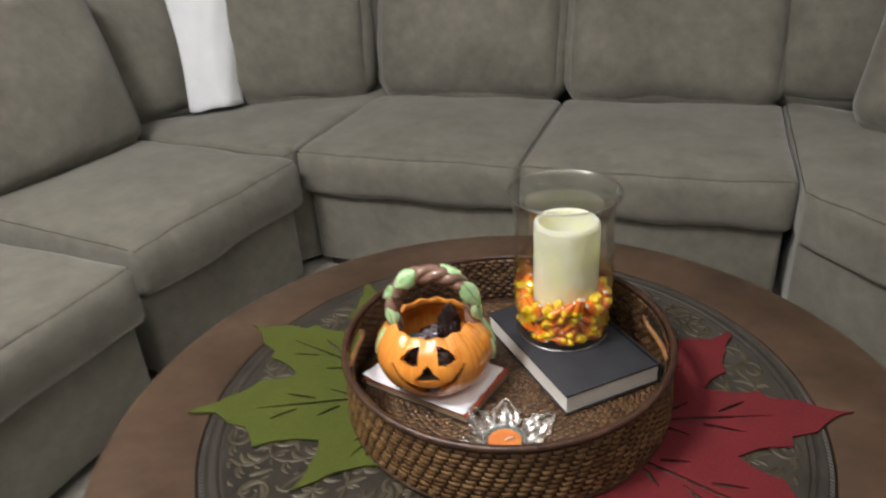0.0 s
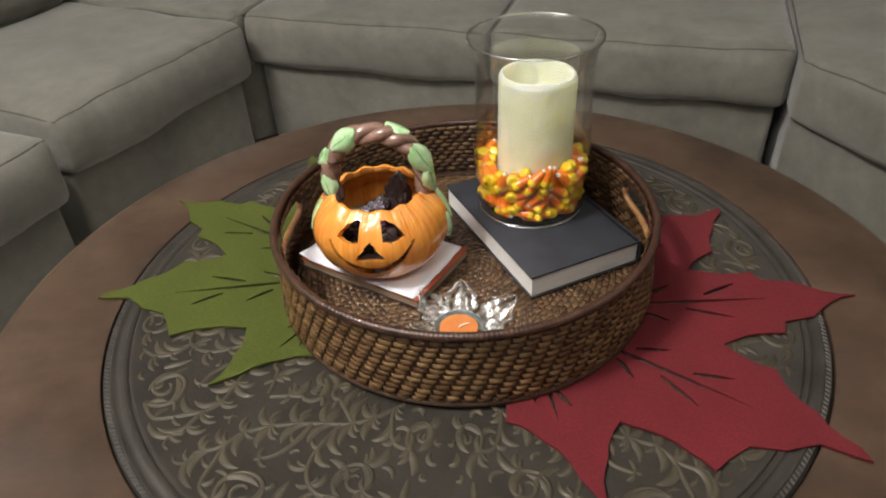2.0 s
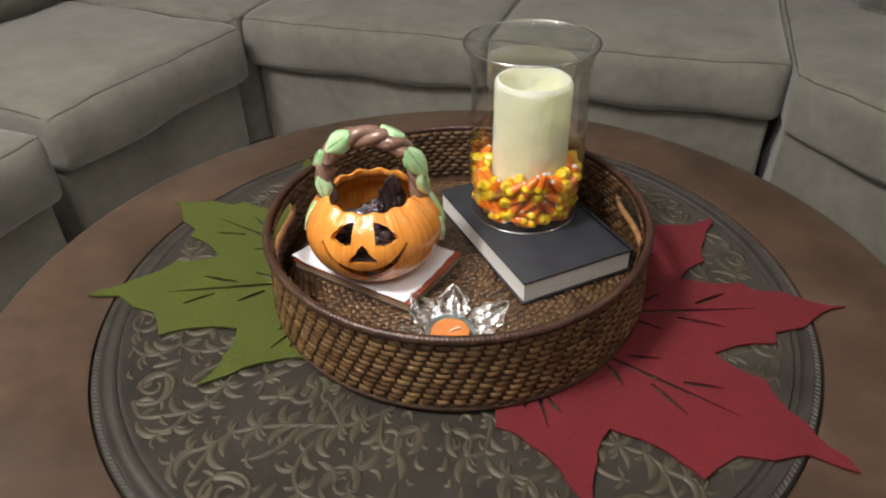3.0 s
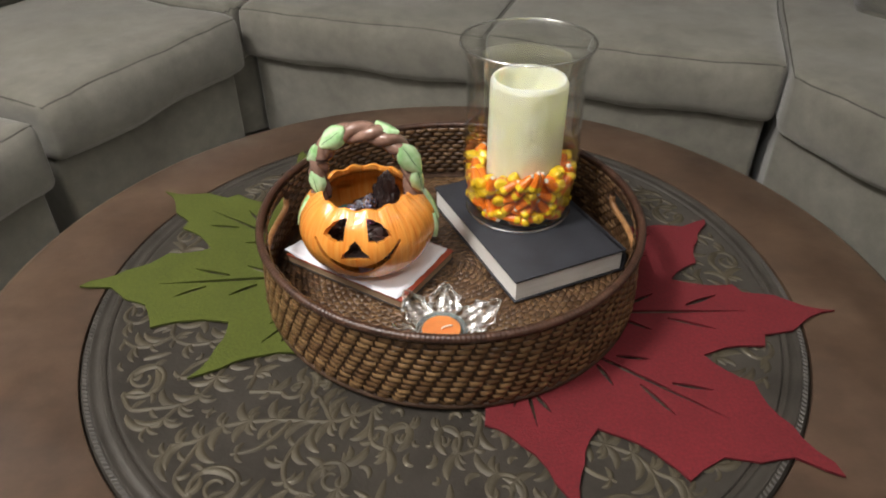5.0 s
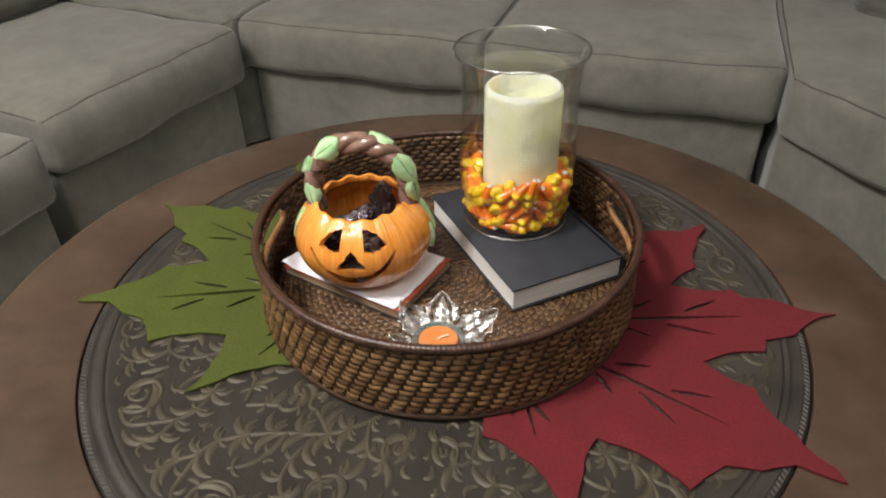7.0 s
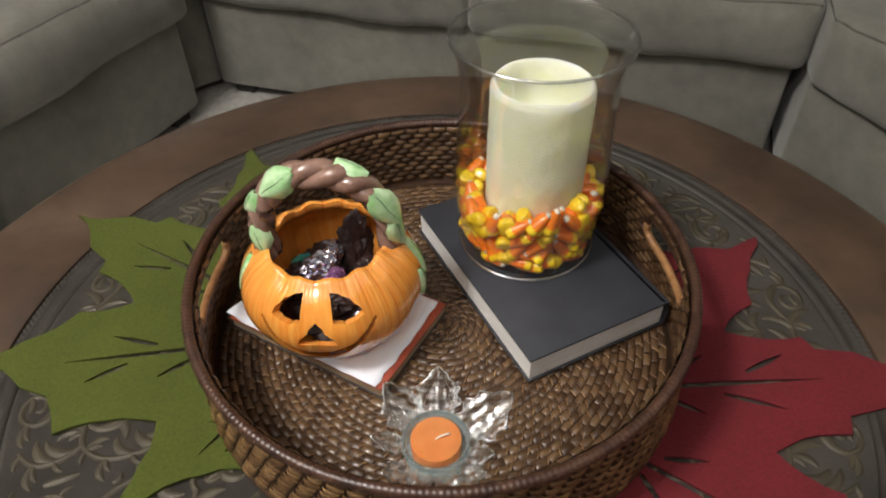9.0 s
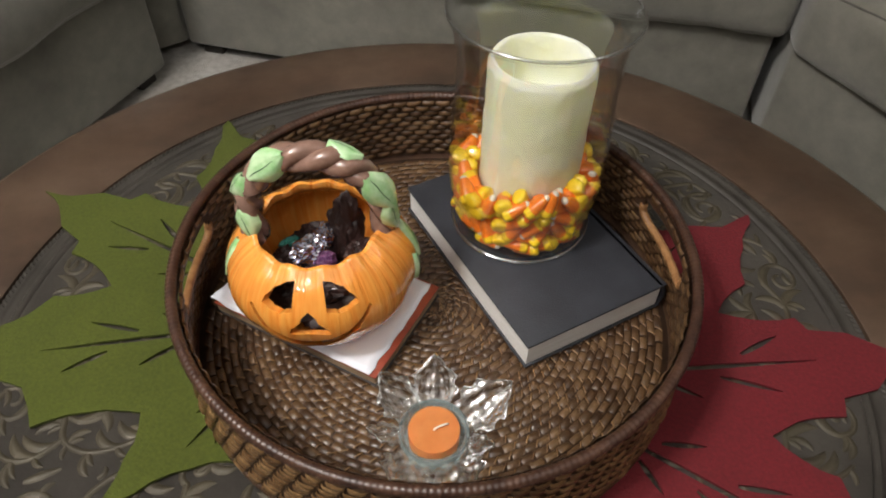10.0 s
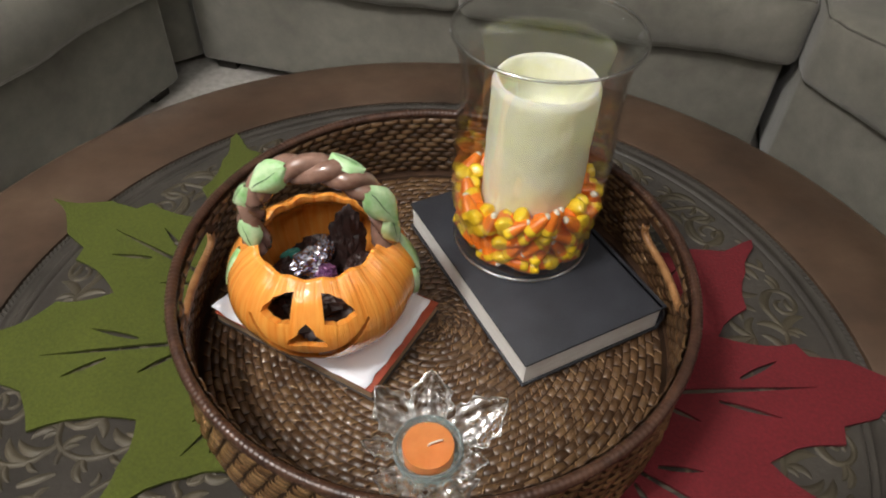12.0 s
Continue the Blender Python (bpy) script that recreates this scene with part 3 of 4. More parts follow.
def round_the_disc():
    pieces, repeats = [], 4
    arc = 2 * math.pi / repeats
    for line, w, tp in scrollwork():
        for n in range(repeats):
            for mirror in (1, -1):
                pts = []
                for s, q in line:
                    a = -math.pi / 2 - 0.096 + n * arc + mirror * s / ARC * arc / 2
                    pts.append((q * math.cos(a), q * math.sin(a)))
                pieces.append(stroke(pts, w, 0.0018, tp))
    return joined(pieces)


scrolls = tagged(link_mesh("scroll_relief", *round_the_disc(), BRASS, medallion, "raised brassy leaf scrolls on the metal disc"), kind="stuff")
beads = []
for k in range(420):
    a = 2 * math.pi * k / 420
    d, s = np.array([math.cos(a), math.sin(a)]), np.array([-math.sin(a), math.cos(a)])
    beads.append(stroke([d * 0.3700 + s * 0.0014, d * 0.3723, d * 0.3746 - s * 0.0014], 0.0018, 0.0014, (0.7, 0.7)))
tagged(link_mesh("rope_border", *joined(beads), PEWTER, medallion, "twisted rope pattern round the disc"), kind="stuff")

# ---- felt leaves under the tray ----
LEAF_HALF = [(0.300, 0.019), (0.287, 0.030), (0.256, 0.036), (0.250, 0.052), (0.186, 0.064), (0.222, 0.100), (0.237, 0.152), (0.256, 0.190), (0.259, 0.204), (0.247, 0.198), (0.226, 0.185), (0.196, 0.190), (0.168, 0.184), (0.147, 0.196), (0.133, 0.207), (0.068, 0.153), (0.050, 0.190), (0.042, 0.238), (0.024, 0.208), (0.000, 0.170), (-0.030, 0.148), (-0.028, 0.118), (-0.052, 0.075), (-0.012, 0.022)]


def felt_leaf(name, m, mat, label, wide=(1.0, 1.0), size_all=1.0):
    """A maple leaf cut from thick felt, with slits for its veins."""
    bm = bmesh.new()
    rng = random.Random(name)

    def loop(pts):
        vs = [bm.verts.new((x, y, 0)) for x, y in pts]
        return [bm.edges.new((a, b)) for a, b in zip(vs, vs[1:] + vs[:1])]

    half = LEAF_HALF
    ring = [(0.342, 0.0)] + [(x, y * wide[0]) for x, y in half] + [(-0.055, 0.006), (-0.055, -0.006)] + [(x, -y * wide[1]) for x, y in half[::-1]]
    fine = []
    for a, b in zip(ring, ring[1:] + ring[:1]):
        a, b = np.array(a), np.array(b)
        k = max(1, int(np.linalg.norm(b - a) / 0.012))
        nrm = np.array([-(b - a)[1], (b - a)[0]])
        for i in range(k):
            t = i / k
            fine.append(a + (b - a) * t + nrm * 0.09 * math.sin(math.pi * t) * (1 if k > 2 else 0) + np.array([rng.uniform(-1, 1), rng.uniform(-1, 1)]) * (0.0006 if i else 0))
    edges = loop(fine)

    def slit(x, y, heading, length, wide):
        d = np.array([math.cos(heading), math.sin(heading)])
        s = np.array([-d[1], d[0]])
        p = np.array([x, y])
        up, dn = [], []
        for k in range(7):
            t = k / 6
            w = wide * (0.12 + 0.88 * math.sin(math.pi * min(1, t * 0.85 + 0.15)) ** 0.9)
            up.append(p + d * length * t + s * w)
            dn.append(p + d * length * t - s * w)
        edges.extend(loop(up + dn[::-1]))

    for lobe, size in ((0, 1.0), (37.5, 0.93), (-37.5, 0.93), (84, 0.6), (-84, 0.6)):
        a = radians(lobe)
        ca, sa = math.cos(a), math.sin(a)
        put = lambda u, w: (u * ca - w * sa, u * sa + w * ca)
        slit(*put(0.085 * size, 0), a, 0.165 * size, 0.0026)
        slit(*put(0.190 * size, 0.010 * size), a + 0.42, 0.040 * size, 0.0026)
        slit(*put(0.165 * size, -0.010 * size), a - 0.36, 0.048 * size, 0.0026)
        if abs(lobe) < 80:
            slit(*put(0.128 * size, 0.012 * size), a + 0.5, 0.036 * size, 0.0026)
            slit(*put(0.118 * size, -0.011 * size), a - 0.55, 0.032 * size, 0.0026)
    bmesh.ops.scale(bm, vec=(size_all, size_all, 1), verts=bm.verts)
    bmesh.ops.triangle_fill(bm, use_beauty=True, edges=edges)
    up = bmesh.ops.extrude_face_region(bm, geom=bm.faces[:])
    for g in up["geom"]:
        if isinstance(g, bmesh.types.BMVert):
            g.co.z = 0.0025
    ob = part(name, bm, mat, None, smooth=False)
    ob.matrix_world = m
    return tagged(ob, label, "table mat", "felt leaves under the tray")


felt_leaf("felt_leaf", pose(0.1003, 0.1628, TABLE_Z + 0.0016, 0, 0, 147), GREEN_FELT, "olive green felt maple leaf mat with cut veins, under the tray", (0.94, 0.92), 0.984)
felt_leaf("felt_leaf", pose(0.2606, 0.0897, TABLE_Z + 0.0018, 0, 0, -0.2), RED_FELT, "dark red felt maple leaf mat with cut veins, under the tray", (0.84, 0.99), 1.024)

# ---- the woven tray ----
TRAY = Vector((0.2022, 0.163, TABLE_Z + 0.0046))
R_TRAY, H_TRAY, FLOOR_T = 0.2055, 0.084, 0.013
tray = thing("woven_tray", Matrix.Translation(TRAY) @ Matrix.Diagonal((0.997, 1.002, 1.0, 1.0)), "round brown woven rattan tray with two cut-out handles", "tray")
HANDLES = (radians(176), radians(4))
H_HALF = 0.047 / R_TRAY
H_LOW, H_HIGH = 0.047, 0.071


def in_handle(a, z, grow=0.0):
    for c in HANDLES:
        d = (a - c + math.pi) % (2 * math.pi) - math.pi
        if abs(d) < H_HALF + grow / R_TRAY and H_LOW - grow < z < H_HIGH + grow:
            return True
    return False


def wall_radius(z):
    return R_TRAY - 0.004 + 0.006 * (1 - z / H_TRAY) - 0.010 * max(0, 1 - z / 0.012) ** 2


def tray_core():
    """The dark stakes behind the weave: a thin wall with the handle holes left open, and the bottom."""
    n, rows, pieces = 240, [0.0, 0.012, 0.024, 0.036, H_LOW, H_HIGH, H_TRAY], []
    verts, faces, ids = [], [], {}

    def at_(k, j, inner):
        key = (k % n, j, inner)
        if key not in ids:
            a = 2 * math.pi * k / n
            r = wall_radius(rows[j]) - (0.0050 if inner else 0.0022)
            ids[key] = len(verts)
            verts.append((r * math.cos(a), r * math.sin(a), rows[j]))
        return ids[key]
    for k in range(n):
        mid = 2 * math.pi * (k + 0.5) / n
        for j in range(len(rows) - 1):
            if in_handle(mid, (rows[j] + rows[j + 1]) / 2):
                continue
            faces.append([at_(k, j, 0), at_(k + 1, j, 0), at_(k + 1, j + 1, 0), at_(k, j + 1, 0)])
            faces.append([at_(k, j, 1), at_(k, j + 1, 1), at_(k + 1, j + 1, 1), at_(k + 1, j, 1)])
    b = lathe([(0, 0.0), (R_TRAY - 0.006, 0.0), (R_TRAY - 0.006, 0.0086), (0, 0.0086)], 96)
    return joined([(verts, faces), b])


link_mesh("core", *tray_core(), RATTAN_CORE, tray, "dark stakes behind the weave")


def stitch(length, height, depth, dip=(-0.55, 0.35, 1.0, 0.35, -0.55)):
    """One strand that passes over a stake: a rounded pad that dips at both ends."""
    verts, faces = [], []
    xs = [-0.5, -0.36, 0.0, 0.36, 0.5]
    for x, d in zip(xs, dip):
        for y, k in ((-0.5, 0.0), (-0.28, 0.85), (0.28, 0.85), (0.5, 0.0)):
            verts.append((x * length, y * height, depth * (0.45 * d + 0.55 * k)))
    for i in range(4):
        for k in range(3):
            a = i * 4 + k
            faces.append([a, a + 4, a + 5, a + 1])
    return verts, faces


RNG = random.Random(11)
ROWS, COLS = 13, 86
PITCH = (H_TRAY - 0.004) / ROWS
outer_piece = stitch(0.0122, PITCH * 0.98, 0.0029, (-0.70, 0.72, 1.0, 0.72, -0.70))
inner_piece = stitch(0.0128, PITCH * 0.95, 0.0028, (-0.45, 0.60, 1.0, 0.60, -0.45))


def on_wall(a, z, outside):
    """The frame of a strand on the wall: x along it, y up, z off the wall."""
    r = wall_radius(z) - (0.0022 if outside else 0.0050)
    out = Vector((math.cos(a), math.sin(a), 0))
    along = Vector((-math.sin(a), math.cos(a), 0))
    zax = out if outside else -out
    xax = along if outside else -along
    m = Matrix((xax, Vector((0, 0, 1)), zax)).transposed().to_4x4()
    m.translation = out * r + Vector((0, 0, z))
    return m @ pose(RNG.uniform(-0.0004, 0.0004), RNG.uniform(-0.0003, 0.0003), RNG.uniform(-0.0005, 0.0004), RNG.uniform(-5, 5), 0, RNG.uniform(-5, 7)) @ Matrix.Diagonal((RNG.uniform(0.88, 1.08), RNG.uniform(0.86, 1.04), 1, 1))


def place_pieces(piece, frames):
    v = np.array(piece[0])
    verts, faces = [], []
    for m in frames:
        k = len(verts)
        mm = np.array(m)
        verts.extend((v @ mm[:3, :3].T + mm[:3, 3]).tolist())
        faces.extend([[i + k for i in f] for f in piece[1]])
    return verts, faces


near, far, inside = [], [], []
for row in range(ROWS):
    z = 0.003 + PITCH * (row + 0.5)
    for col in range(COLS):
        a = (2 * math.pi * (col + 0.21 * row) / COLS) % (2 * math.pi)
        if not in_handle(a, z, 0.003):
            front = abs((a - 1.5 * math.pi + math.pi) % (2 * math.pi) - math.pi) < 0.78
            (near if front else far).append(on_wall(a, z, True))
        b = (2 * math.pi * (col - 0.42 * row) / COLS) % (2 * math.pi)
        if not in_handle(b, z, 0.003) and z > FLOOR_T:
            inside.append(on_wall(b, z, False))

# the flat bottom: rings of strands
bottom = []
ring_w = 0.0066
for n in range(1, 31):
    r = n * ring_w
    if r > R_TRAY - 0.008:
        break
    count = 20 if r < 0.05 else (42 if r < 0.105 else 84)
    for k in range(count):
        a = 2 * math.pi * (k + 0.37 * n) / count
        out, along = Vector((math.cos(a), math.sin(a), 0)), Vector((-math.sin(a), math.cos(a), 0))
        m = Matrix((along, -out, Vector((0, 0, 1)))).transposed().to_4x4()
        m.translation = out * r + Vector((0, 0, 0.0087))
        length = 2 * math.pi * r / count
        bottom.append(m @ pose(0, 0, RNG.uniform(-0.0004, 0.0004), RNG.uniform(-4, 4), RNG.uniform(-3, 3), RNG.uniform(-3, 3)) @ Matrix.Diagonal((length * RNG.uniform(0.86, 0.95) / 0.012, RNG.uniform(0.84, 1.02), 1, 1)))
bottom_piece = stitch(0.012, ring_w * 0.96, 0.0018, (-0.10, 0.88, 1.0, 0.88, -0.10))
ticks = []
for m in bottom:
    if RNG.random() < 0.75:
        ticks.append(Matrix.Translation(m.translation) @ m.to_quaternion().to_matrix().to_4x4() @ pose(0.5 * 0.012 * m.to_scale().x, 0, 0.0013, 0, 0, RNG.uniform(40, 70)))
tick_piece = stitch(0.0070, 0.0015, 0.0014, (-0.3, 0.7, 1.0, 0.7, -0.3))
tagged(link_mesh("cross_strand", *place_pieces(tick_piece, ticks), RATTAN, tray, "thin pale cane crossing the bottom weave"), kind="stuff")
tagged(link_mesh("wall_weave", *place_pieces(outer_piece, far), RATTAN, tray), kind="stuff")
tagged(link_mesh("inner_weave", *place_pieces(inner_piece, inside), RATTAN_SHADED, tray), kind="stuff")
tagged(link_mesh("bottom_weave", *place_pieces(bottom_piece, bottom), RATTAN_SHADED, tray), kind="stuff")


def wrapped_ring(path, radius, wraps, n=8, closed=True, depth=0.05, per=5):
    """A rod wound with cane: its thickness swells with each turn of the winding."""
    pts = spline(path, 1, closed) if len(path) < 3 else path
    verts, faces = tube(pts, lambda t: radius * (1 + depth * math.cos(2 * math.pi * wraps * t)), n, closed)
    return verts, faces


ring = [((R_TRAY - 0.0035) * math.cos(2 * math.pi * k / 1200), (R_TRAY - 0.0035) * math.sin(2 * math.pi * k / 1200), H_TRAY + 0.001) for k in range(1200)]
link_mesh("rim", *wrapped_ring(ring, 0.0043, 300 * 1199 / 1200), RATTAN_RIM, tray, "dark cane-wound rim")
ring = [((R_TRAY - 0.003) * math.cos(2 * math.pi * k / 400), (R_TRAY - 0.003) * math.sin(2 * math.pi * k / 400), 0.0020) for k in range(400)]
link_mesh("foot_ring", *tube(ring, 0.0034, 8, True), RATTAN_CORE, tray, "dark rod round the foot")
for c in HANDLES:
    path = []
    for k in range(121):
        t = math.pi * (0.95 + 1.10 * k / 120)
        ct, st = math.cos(t), math.sin(t)
        da = H_HALF * math.copysign(abs(ct) ** 0.5, ct)
        z = (H_LOW + H_HIGH) / 2 + (H_HIGH - H_LOW) / 2 * math.copysign(abs(st) ** 0.7, st)
        r = wall_radius(z) - 0.0035
        path.append((r * math.cos(c + da), r * math.sin(c + da), z))
    link_mesh("handle", *wrapped_ring(path, 0.0036, 26, 8, closed=False), RATTAN_PALE, tray, "pale cane winding along the handle hole")

TRAY_FLOOR = TRAY.z + 0.0119

# ---- the books and the paper ----
def hard_book(m, w, d, h):
    root = thing("book", m, "closed hardcover book in charcoal cloth lying in the tray", "book")
    board = 0.0026
    part("back_cover", box(0, w, 0, d, 0, board, 0.0008), NAVY, root)
    part("front_cover", box(0, w, 0, d, h - board, h, 0.0008), NAVY, root)
    bm = box(0.0022, w - 0.004, 0.0022, d - 0.0022, board, h - board)
    part("page_block", bm, PAGES, root, "cream page block", smooth=False)
    spine = []
    for k in range(9):
        t = k / 8
        spine.append((w - 0.004 + 0.0055 * math.sin(math.pi * t), h * t))
    verts = [(x, y, z) for y in (0, d) for x, z in spine] + [(x - 0.0022, y, z) for y in (0, d) for x, z in spine]
    faces = []
    for k in range(8):
        faces += [[k, k + 1, 9 + k + 1, 9 + k], [18 + k + 1, 18 + k, 27 + k, 27 + k + 1], [k + 1, k, 18 + k, 18 + k + 1], [9 + k, 9 + k + 1, 27 + k + 1, 27 + k]]
    faces += [[0, 9, 27, 18], [8, 26, 35, 17]]
    link_mesh("spine", verts, faces, NAVY, root, sharp=50)
    return root


hard_book(pose(0.2685, 0.0898, TRAY_FLOOR, 0, 0, 23.8), 0.139, 0.209, 0.0290)
BOOK_TOP = TRAY_FLOOR + 0.0290


def note_book(m, w, d, h):
    root = thing("notebook", m, "small worn notebook with a red cover edge in the tray", "book")
    part("back_cover", box(0, w, 0, d, 0, 0.0014, 0.0004), DARK_COVER, root, "dark back cover")
    part("front_cover", box(0, w, 0, d, h - 0.0014, h, 0.0004), RED_COVER, root, "worn red front cover")
    part("page_block", box(0.0012, w - 0.0012, 0.0012, d - 0.0012, 0.0014, h - 0.0014), OLD_PAGES, root, "browned page block", smooth=False)
    return root


NOTE_H = 0.0115
note_book(pose(0.0165, 0.167, TRAY_FLOOR, 0, 0, -32.5), 0.158, 0.105, NOTE_H)


def paper_sheet(m):
    """A white sheet with one torn edge and a slightly lifted corner."""
    n, k = 20, 14
    w, d = 0.155, 0.103
    verts, faces = [], []
    for j in range(k + 1):
        torn = 0.0016 * noise.noise(Vector((j * 0.9, 3.3, 0))) + 0.0007 * math.sin(j * 2.1) - 0.004 * max(0, j / k - 0.55)
        for i in range(n + 1):
            u, t = i / n, j / k
            x = u * (w + torn) + 0.003 * noise.noise(Vector((j * 0.7, 9.1, 0))) * (1 - u)
            lift = 0.0050 * max(0, 1 - (u + 0.5 * t) * 4) ** 2 + 0.0006 * math.sin(5 * u + 2 * t) ** 2
            verts.append((x, t * d + 0.0015 * noise.noise(Vector((i * 0.6, 1.1, 0))) * (1 - t), lift))
    for j in range(k):
        for i in range(n):
            a = j * (n + 1) + i
            faces.append([a, a + 1, a + n + 2, a + n + 1])
    ob = link_mesh("paper_sheet", verts, faces, PAPER)
    ob.matrix_world = m
    mod = ob.modifiers.new("thick", "SOLIDIFY")
    mod.thickness, mod.offset = 0.0004, 1
    return tagged(ob, "white paper sheet with a torn edge lying on the notebook", "paper")


paper_sheet(pose(0.0145, 0.168, TRAY_FLOOR + NOTE_H + 0.0006, 0, 0, -32.5))

# ---- the ceramic pumpkin basket ----
PUMP = Vector((0.112, 0.166, TRAY_FLOOR + NOTE_H + 0.0024))
FACE = -95.0
pumpkin = thing("pumpkin_basket", Matrix.Translation(PUMP), "glazed orange ceramic pumpkin basket with a carved face and vine handle", "candy dish")


def ribs(a, r, z):
    f = abs(math.cos(a * 5 + 0.4)) ** 0.6
    amount = 0.024 if r > 0.03 else 0.0
    return 1 + amount * (f - 0.6) * min(1, max(0, z) / 0.012)


outer = spline([(0.0, 0.0), (0.034, 0.0), (0.054, 0.006), (0.068, 0.022), (0.0745, 0.043), (0.0715, 0.061), (0.0615, 0.076), (0.052, 0.0835), (0.0482, 0.0862), (0.0450, 0.0860)], 4)
inner = spline([(0.0450, 0.0860), (0.0455, 0.0795), (0.0555, 0.0705), (0.0655, 0.057), (0.0685, 0.043), (0.0625, 0.024), (0.048, 0.0105), (0.0, 0.008)], 4)
prof = [(max(0.0, r), max(0.0, z)) for r, z in (*outer, *inner[1:])]
prof[0], prof[-1] = (0.0, 0.0), (0.0, 0.008)
for i in range(1, len(prof) - 1):
    prof[i] = (max(prof[i][0], 0.004), prof[i][1])
verts, faces = lathe(prof, 120, ribs)
verts = [(x, y, z + 0.0016 * math.cos(13 * math.atan2(y, x)) * min(1, max(0, (z - 0.076) / 0.008))) for x, y, z in verts]
shell_mesh = bpy.data.meshes.new("body")
shell_mesh.from_pydata(verts, [], faces)
bm = bmesh.new()
bm.from_mesh(shell_mesh)
bmesh.ops.recalc_face_normals(bm, faces=bm.faces)
bm.to_mesh(shell_mesh)
bm.free()
shell = new("shell", shell_mesh)


def wall_at(z):
    return float(np.interp(z, [0.006, 0.022, 0.043, 0.061, 0.076, 0.0835], [0.054, 0.068, 0.0745, 0.0715, 0.0615, 0.052]))


def carving(low, high, slope):
    """A tapered block through the wall between two outlines of (degrees from the middle of the face, height)."""
    n, vs = len(low), []
    for r in (0.030, 0.105):
        for row in (low, high):
            for deg, z in row:
                a = radians(FACE + deg)
                vs.append((r * math.cos(a), r * math.sin(a), z + slope * (r - wall_at(z))))
    fs = []
    for k in range(n - 1):
        fs += [[k, k + 1, n + k + 1, n + k], [2 * n + k + 1, 2 * n + k, 3 * n + k, 3 * n + k + 1], [k + 1, k, 2 * n + k, 2 * n + k + 1], [n + k, n + k + 1, 3 * n + k + 1, 3 * n + k]]
    fs += [[0, n, 3 * n, 2 * n], [n - 1, 3 * n - 1, 4 * n - 1, 2 * n - 1]]
    me = bpy.data.meshes.new("cutter")
    me.from_pydata(vs, [], fs)
    b = bmesh.new()
    b.from_mesh(me)
    bmesh.ops.triangulate(b, faces=b.faces[:])
    bmesh.ops.recalc_face_normals(b, faces=b.faces)
    b.to_mesh(me)
    b.free()
    return new("cutter", me)


eye = ([(-29.5, 0.0648), (-24.0, 0.0628), (-17.0, 0.0615), (-9.5, 0.0635)], [(-29.3, 0.0662), (-25.0, 0.0735), (-18.0, 0.0790), (-9.3, 0.0815)])
other = tuple([(-a + 1.5, z) for a, z in row[::-1]] for row in eye)
nose = ([(-11.5, 0.0440), (-4.0, 0.0450), (0.0, 0.0452), (4.0, 0.0450), (11.5, 0.0440)], [(-11.3, 0.0452), (-5.2, 0.0555), (0.0, 0.0642), (5.2, 0.0555), (11.3, 0.0452)])
curve = lambda t: 0.0240 + 0.0340 * abs(t) ** 2.0
span = [-1 + k / 12 for k in range(25)]
mouth = ([(38 * t, curve(t)) for t in span], [(37.6 * t, curve(t) + 0.0066 * (1 - abs(t) ** 2.5) + 0.0030) for t in span])
mods = []
for shape, slope in ((eye, 0.45), (other, 0.45), (nose, 0.4), (mouth, 0.75)):
    c = carving(*shape, slope)
    mod = shell.modifiers.new("cut", "BOOLEAN")
    mod.operation, mod.object, mod.solver = "DIFFERENCE", c, "EXACT"
    mods.append(c)
carved = bpy.data.meshes.new_from_object(shell.evaluated_get(bpy.context.evaluated_depsgraph_get()))
for o in (shell, *mods):
    bpy.data.objects.remove(o, do_unlink=True)
carved.materials.clear()
finish("body", carved, PUMPKIN, pumpkin, "orange glazed ribbed body with cut-out eyes, nose and mouth", sharp=38)

# handle: a twisted brown vine
arch = []
for k in range(61):
    t = math.pi * k / 60
    ct = math.cos(t)
    arch.append(Vector((0.002 - 0.0550 * math.copysign(abs(ct) ** 0.80, ct) * (1 - 0.12 * abs(ct) ** 8), 0.004 * math.sin(2 * t), 0.074 + 0.075 * math.sin(t) ** 0.92)))
handle = None
for ph in (0.0, 2.1, 4.2):
    path = []
    for k, p in enumerate(arch):
        a = 0.36 * k + ph
        nrm = Vector((p.x, 0, p.z - 0.074)).normalized()
        path.append(p + nrm * (0.0052 * math.cos(a)) + Vector((0, 1, 0)) * (0.0052 * math.sin(a)))
    link_mesh("vine", *tube(path, lambda t: 0.0066 + 0.0008 * math.sin(37 * t + ph), 10), VINE, pumpkin, "brown glazed twisted vine handle")


